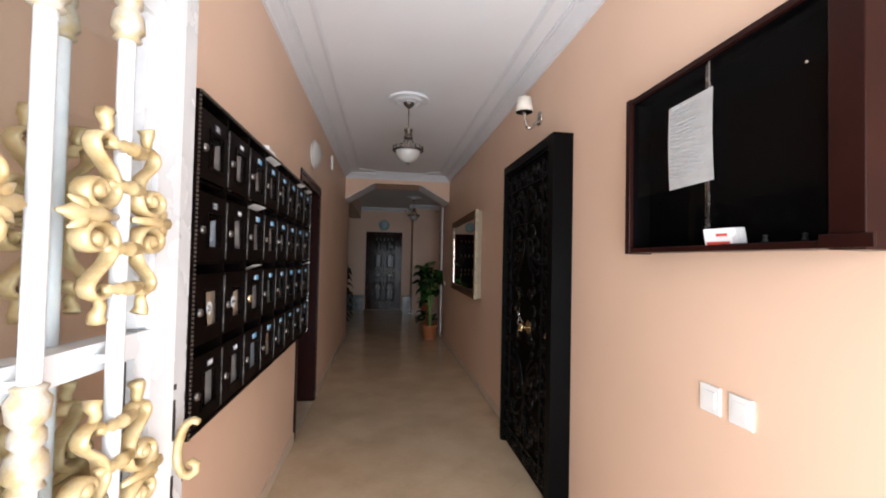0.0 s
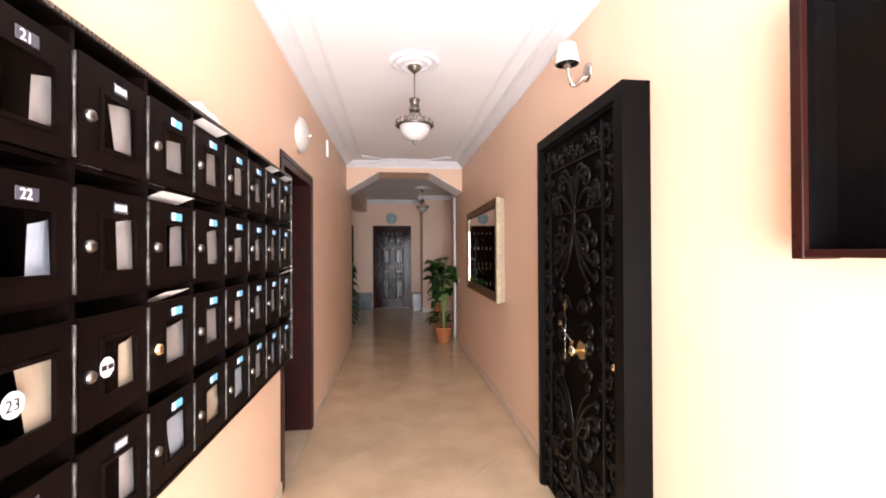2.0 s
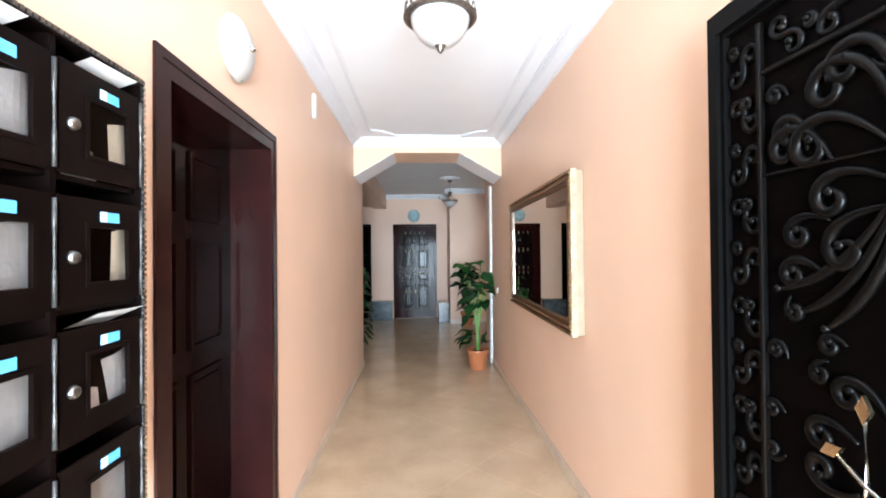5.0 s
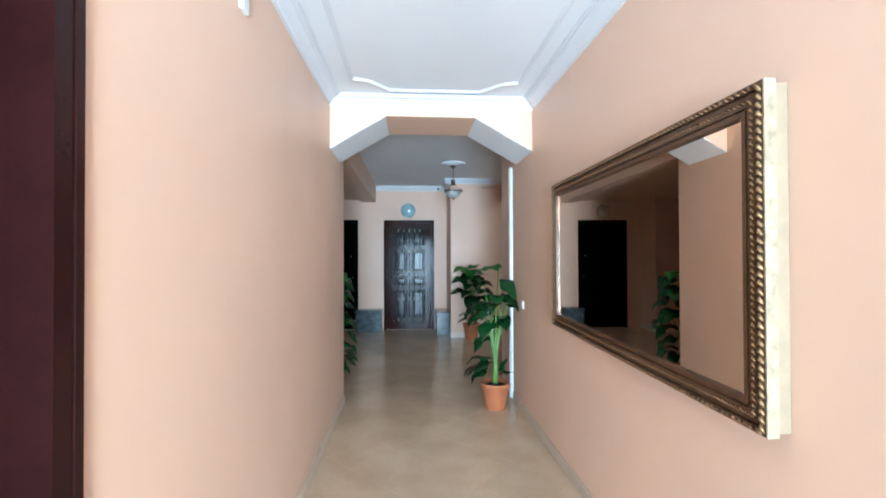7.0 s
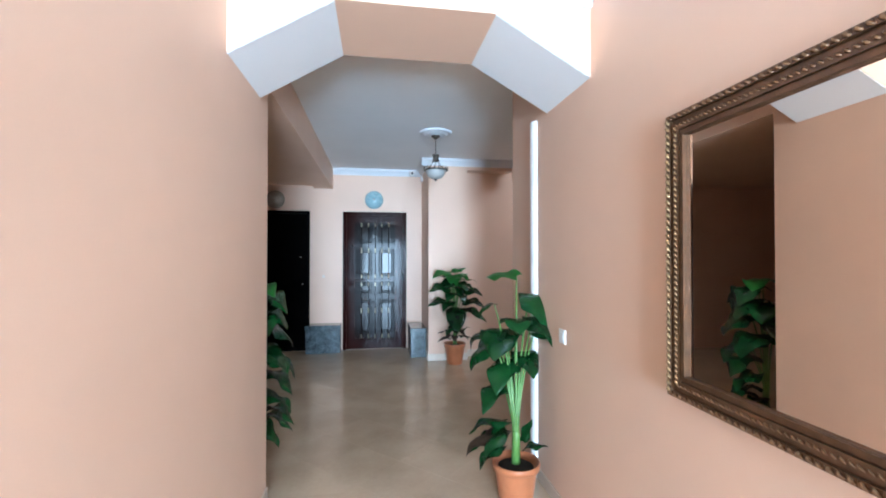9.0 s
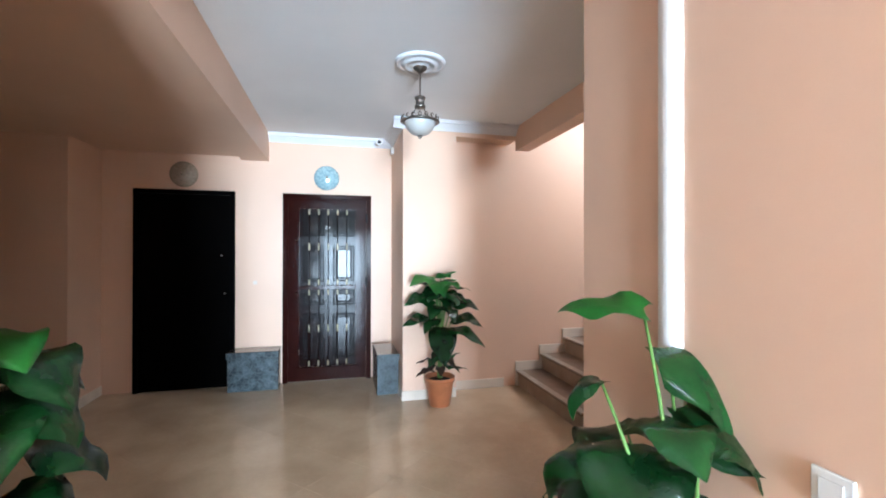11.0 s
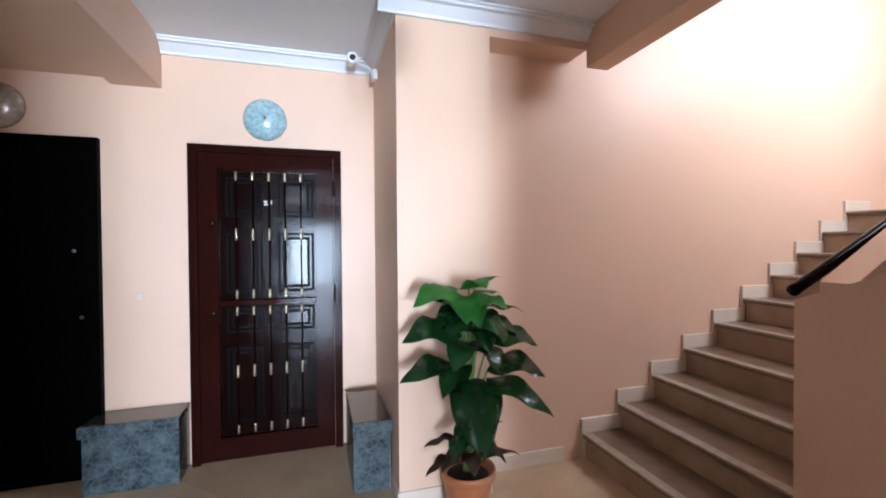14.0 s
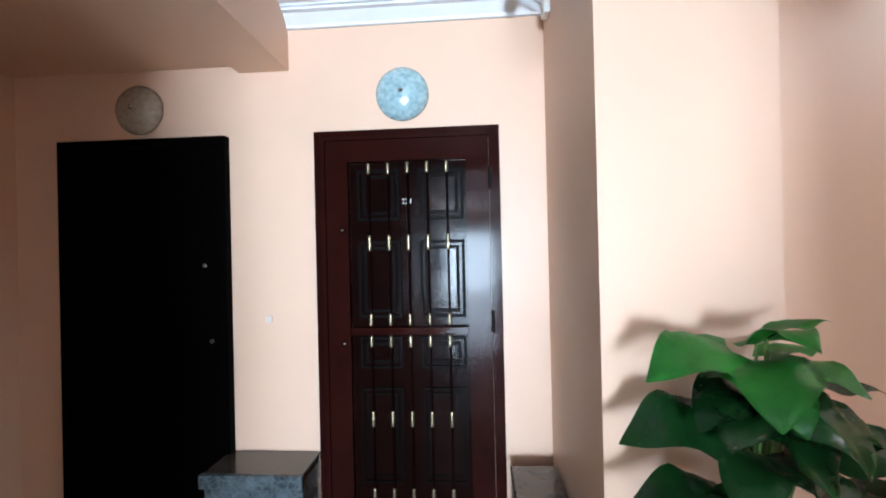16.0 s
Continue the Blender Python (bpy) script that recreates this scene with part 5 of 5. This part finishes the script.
plant((0.952, 7.235, 0), 0.135, 0.25, [
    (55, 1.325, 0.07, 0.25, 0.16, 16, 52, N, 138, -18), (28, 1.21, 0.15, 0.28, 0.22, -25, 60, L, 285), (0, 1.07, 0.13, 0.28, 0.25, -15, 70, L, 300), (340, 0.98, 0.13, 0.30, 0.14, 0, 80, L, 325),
    (265, 1.06, 0.03, 0.22, 0.20, 15, 75, L, 262), (205, 1.00, 0.07, 0.28, 0.26, -5, 75, L, 235), (190, 0.92, 0.10, 0.28, 0.22, -5, 85, L), (170, 1.15, 0.12, 0.16, 0.07, 10, 120, L, 195), (180, 0.98, 0.15, 0.2, 0.13, 5, 110, L, 180),
    (230, 0.82, 0.08, 0.28, 0.20, -10, 75, L), (215, 0.66, 0.10, 0.26, 0.17, 0, 80, L), (95, 0.98, 0.06, 0.28, 0.2, 0, 80, L), (130, 0.88, 0.07, 0.28, 0.2, 0, 80, L), (300, 0.86, 0.06, 0.22, 0.18, -5, 80, L, 280)],
    "tall broad-leaved potted plant by the archway", 8,
    [(190, 0.42, 0.09, 0.27, 0.12, 10, 80, DRY), (205, 0.36, 0.10, 0.22, 0.10, 10, 90, L), (180, 0.48, 0.06, 0.25, 0.11, 15, 70, L), (35, 0.34, 0.07, 0.15, 0.07, 60, 30, L), (170, 0.40, 0.09, 0.24, 0.11, 0, 75, L), (330, 0.32, 0.05, 0.15, 0.09, 40, 60, L), (215, 0.45, 0.08, 0.24, 0.12, 5, 80, L)], lean=(0.045, 0.18))
plant((-0.765, 7.84, 0), 0.148, 0.205, [
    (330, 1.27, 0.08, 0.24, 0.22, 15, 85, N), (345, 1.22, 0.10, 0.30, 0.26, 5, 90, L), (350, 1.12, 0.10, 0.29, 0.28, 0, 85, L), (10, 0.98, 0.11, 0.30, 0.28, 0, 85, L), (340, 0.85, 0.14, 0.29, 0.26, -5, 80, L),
    (25, 1.18, 0.05, 0.27, 0.24, 10, 85, L), (300, 1.0, 0.08, 0.28, 0.26, -5, 80, L), (355, 0.68, 0.14, 0.28, 0.24, -5, 80, L), (200, 1.05, 0.08, 0.28, 0.24, 5, 85, L), (100, 1.05, 0.08, 0.28, 0.24, 5, 85, L), (270, 0.85, 0.07, 0.27, 0.24, 0, 80, L), (5, 0.78, 0.14, 0.29, 0.24, -5, 80, L), (318, 1.1, 0.1, 0.28, 0.26, 0, 85, L)],
    "broad-leaved potted plant in the shade behind the wall", 15,
    [(350, 0.44, 0.12, 0.29, 0.15, 10, 80, L), (5, 0.38, 0.12, 0.27, 0.14, 0, 75, L), (330, 0.36, 0.11, 0.27, 0.14, 0, 75, L), (200, 0.4, 0.1, 0.2, 0.1, 5, 70, L), (345, 0.54, 0.13, 0.28, 0.16, 5, 80, L)])


# ---- entrance gate ----
def gate_ornament_meshes(mat):
    """Pieces of a cast ornament, symmetrical both ways, about 0.27 wide and 0.3 high, in the plane y=0: one strap scroll, a beaded clasp, a leaf tip."""
    kx, kz = 1.45, 1.07
    bm = bmesh.new()
    pts = [(0.044 + px, 0.033 + pz) for px, pz in spiral(-1.35, 0.004, 0.0275, 26, 2.75 + 1.35 * 2 * math.pi)]
    pts += [(0.0205, 0.056), (0.027, 0.067), (0.037, 0.077), (0.047, 0.088), (0.051, 0.099), (0.047, 0.109), (0.037, 0.114), (0.027, 0.111), (0.022, 0.103), (0.026, 0.096)]
    n = len(pts)
    tube(bm, [(kx * x, 0, kz * z) for x, z in pts], [0.0044 + 0.0016 * math.sin(math.pi * i / n) for i in range(n)], 8, flat=2.7, up=Vector((0, 1, 0)))
    q = bmesh.ops.create_uvsphere(bm, u_segments=10, v_segments=7, radius=0.0125)
    bmesh.ops.translate(bm, verts=q["verts"], vec=(kx * 0.044, -0.004, kz * 0.033))
    tube(bm, [(kx * 0.036, 0, kz * 0.112), (0.046, -0.003, 0.134), (0.052, -0.001, 0.146), (0.048, 0.0, 0.156)], [0.005, 0.0075, 0.009, 0.0115], 7, flat=1.3, up=Vector((0, 1, 0)))
    scroll = finish(bm, "scroll", mat, True)
    bm = bmesh.new()
    xs = (-0.044, -0.034, -0.028, -0.02, -0.012, -0.006, 0.006, 0.012, 0.02, 0.028, 0.034, 0.044)
    tube(bm, [(x, -0.012 + 5 * x * x, 0) for x in xs], [0.006, 0.0075, 0.006, 0.0105, 0.006, 0.0115, 0.0115, 0.006, 0.0105, 0.006, 0.0075, 0.006], 9)
    clasp = finish(bm, "clasp", mat, True)
    bm = bmesh.new()
    tube(bm, [(0.018, -0.002, 0), (0.05, -0.008, 0), (0.07, -0.010, 0), (0.088, -0.006, 0), (0.108, -0.004, 0), (0.129, 0, 0)], [0.005, 0.008, 0.013, 0.008, 0.012, 0.002], 8)
    for dz in (1, -1):
        tube(bm, [(0.078, -0.004, 0), (0.094, -0.006, dz * 0.013), (0.112, -0.002, dz * 0.022)], [0.006, 0.0095, 0.002], 6)
    tip = finish(bm, "leaf_tip", mat, True)
    return scroll, clasp, tip


def gate():
    g = thing("entrance_gate", "open white steel entrance gate with gold cast ornaments and glass", "gate", (-0.358, -0.345, 0), rz=86)
    Wd, H = 1.037, 2.45
    part("stile", prism([(0.89, 0.002), (0.966, 0.0), (Wd, 0.012), (Wd, 0.05), (0.89, 0.05)], "z", 0.01, H), WHITEMETAL, g)
    part("stile", boxes((0.0, 0.07, 0.0, 0.05, 0.01, H)), WHITEMETAL, g)
    part("glazing_bead", boxes((0.862, 0.89, 0.014, 0.044, 0.06, 1.21), (0.862, 0.89, 0.014, 0.044, 1.26, H - 0.06)), WHITEMETAL, g)
    for z0, z1 in ((0.01, 0.07), (1.21, 1.255), (1.845, 1.885), (H - 0.06, H)):
        part("rail", boxes((0.07, 0.89, 0.004, 0.046, z0, z1)), WHITEMETAL, g)
    for z0, z1 in ((0.07, 1.21), (1.255, H - 0.06)):
        bm = bmesh.new()
        bm.faces.new([bm.verts.new(p) for p in ((0.07, 0.036, z0), (0.862, 0.036, z0), (0.862, 0.036, z1), (0.07, 0.036, z1))])
        q = part("pane", bm, PANE_BRONZE, g, "clear glass pane")
        q.visible_shadow = False
    part("gasket", boxes((0.852, 0.861, 0.028, 0.034, 0.08, 1.20)), CABLE, g, "black rubber seal")
    bar = finish(lathe([(0.0125, 0.07), (0.0125, H - 0.06)], 16), "bar", WHITEMETAL, True)
    scroll, clasp, tip = gate_ornament_meshes(GOLD)
    prof = [(0.012, -0.066), (0.02, -0.062), (0.0165, -0.055), (0.0235, -0.046), (0.021, -0.022), (0.0145, -0.013), (0.019, -0.0065), (0.019, 0.0065), (0.0145, 0.013), (0.021, 0.022), (0.0235, 0.046), (0.0165, 0.055), (0.02, 0.062), (0.012, 0.066)]
    collar = finish(lathe(prof, 18), "collar", WORNGOLD, True)
    for yb in (-0.024, 0.076):
        face = 1 if yb < 0 else -1
        for k in range(5):
            x = 0.751 - 0.15 * k
            b = part("bar", bar, WHITEMETAL, g, m=pose(x, yb, 0))
            for z in ((1.80,) if k % 2 == 0 else (1.765, 1.17, 0.72)):
                part("collar", collar, WORNGOLD, b, "worn gold collar", m=pose(0, 0, z))
            if k % 2:
                continue
            for z in (1.452, 1.025, 0.50):
                at = Matrix.Translation((x, yb - 0.004 * face, z)) @ Matrix.Diagonal((1, face, 1, 1))
                for sx in (1, -1):
                    part("leaf_tip", tip, GOLD, g, "gold cast leaf tip", m=at @ Matrix.Diagonal((sx, 1, 1, 1)))
                    for sz in (1, -1):
                        part("scroll", scroll, GOLD, g, "gold cast strap scroll", m=at @ Matrix.Diagonal((sx, 1, sz, 1)))
                for dz in (0.048, -0.048, 0.110, -0.110):
                    part("clasp", clasp, GOLD, g, "beaded gold clasp", m=at @ pose(0, 0, dz))
    # spacers that hold the bars off the rails
    for k in range(5):
        x = 0.751 - 0.15 * k
        for z in (0.06, 1.232, 1.865, H - 0.065):
            part("spacer", boxes((x - 0.006, x + 0.006, -0.018, 0.004, z - 0.006, z + 0.006)), WHITEMETAL, g)
    # handle: a thick pull that curls back on itself
    bm = bmesh.new()
    path = [(0.0, -0.078, 0.082), (0.0, -0.060, 0.090), (0.0, -0.038, 0.080), (0.0, -0.022, 0.052), (0.0, -0.013, 0.018), (0.0, -0.010, -0.018), (0.0, -0.014, -0.052), (0.0, -0.030, -0.078), (0.0, -0.052, -0.084), (0.0, -0.072, -0.070), (0.0, -0.074, -0.050), (0.0, -0.058, -0.040), (0.0, -0.044, -0.046)]
    tube(bm, path, [0.010, 0.012, 0.013, 0.014, 0.0145, 0.0145, 0.0145, 0.014, 0.014, 0.0135, 0.013, 0.012, 0.009], 12, up=Vector((1, 0, 0)))
    part("handle", bm, GOLD, g, "curled gold door handle", m=pose(0.985, 0.003, 0.99) @ Matrix.Diagonal((0.8, 0.62, 0.66, 1)), smooth=True)
    rnd = random.Random(9)
    bm = bmesh.new()
    for i in range(26):
        z = rnd.uniform(0.85, 1.30)
        w, h = rnd.uniform(0.002, 0.007), rnd.uniform(0.003, 0.024)
        box(bm, Wd - w, Wd + 0.0006, 0.0112, 0.03, z, z + h)
    for i in range(7):
        z = rnd.uniform(0.86, 1.12)
        box(bm, 0.968, 0.968 + rnd.uniform(0.004, 0.012), -0.0012, 0.006, z, z + rnd.uniform(0.01, 0.05))
    tagged(part("paint_chip", bm, CHIP, g, "chipped paint on the edge"), kind="stuff")


gate()


# ---- floor tiles ----
def clipped(poly, x0, x1, y0, y1):
    """The part of a convex outline that lies inside a rectangle."""
    for axis, limit, sign in ((0, x0, 1), (0, x1, -1), (1, y0, 1), (1, y1, -1)):
        out = []
        for p, q in zip(poly, poly[1:] + poly[:1]):
            dp, dq = sign * (p[axis] - limit), sign * (q[axis] - limit)
            if dp >= 0:
                out.append(p)
            if dp * dq < 0:
                k = dp / (dp - dq)
                out.append((p[0] + k * (q[0] - p[0]), p[1] + k * (q[1] - p[1])))
        poly = out
        if len(poly) < 3:
            return []
    return poly


def slab(bm, poly):
    top, low = [bm.verts.new((x, y, 0)) for x, y in poly], [bm.verts.new((x, y, -0.006)) for x, y in poly]
    bm.faces.new(top)
    for i in range(len(poly)):
        j = (i + 1) % len(poly)
        bm.faces.new((top[i], low[i], low[j], top[j]))


def floor_tiles():
    base = bpy.data.objects["floor"]
    side, gap = 0.40, 0.0006
    step, r = side * math.sqrt(2), (side - 2 * gap) / math.sqrt(2)
    diamond = [(r, 0), (0, r), (-r, 0), (0, -r)]
    bm = bmesh.new()
    slab(bm, diamond)
    whole = finish(bm, "tile", TILE)
    rest = bmesh.new()
    # diamonds lie at (i + j, i - j) half steps from one joint crossing
    ox, oy = -0.262, 2.192 + step / 2
    for ax0, ax1, ay0, ay1, single in ((XL, XR, FRONT - 0.16, 7.5, True), (-0.9, 2.3, 7.5, YB, True), (-7.6, -0.9, 7.5, YB, False), (2.3, 5.0, 7.5, 9.2, False)):
        for i in range(-40, 41):
            for j in range(-40, 41):
                cx, cy = ox + (i + j) * step / 2, oy + (i - j) * step / 2
                if cx < ax0 - r or cx > ax1 + r or cy < ay0 - r or cy > ay1 + r:
                    continue
                poly = clipped([(cx + x, cy + y) for x, y in diamond], ax0, ax1, ay0, ay1)
                if len(poly) < 3:
                    continue
                if not single:
                    slab(rest, poly)
                elif ax0 + r < cx < ax1 - r and ay0 + r < cy < ay1 - r:
                    part("tile", whole, TILE, base, m=pose(cx, cy, 0))
                else:
                    bm = bmesh.new()
                    slab(bm, [(x - cx, y - cy) for x, y in poly])
                    part("tile", bm, TILE, base, m=pose(cx, cy, 0))
    tagged(part("outer_tiles", rest, TILE, base), kind="stuff")


floor_tiles()
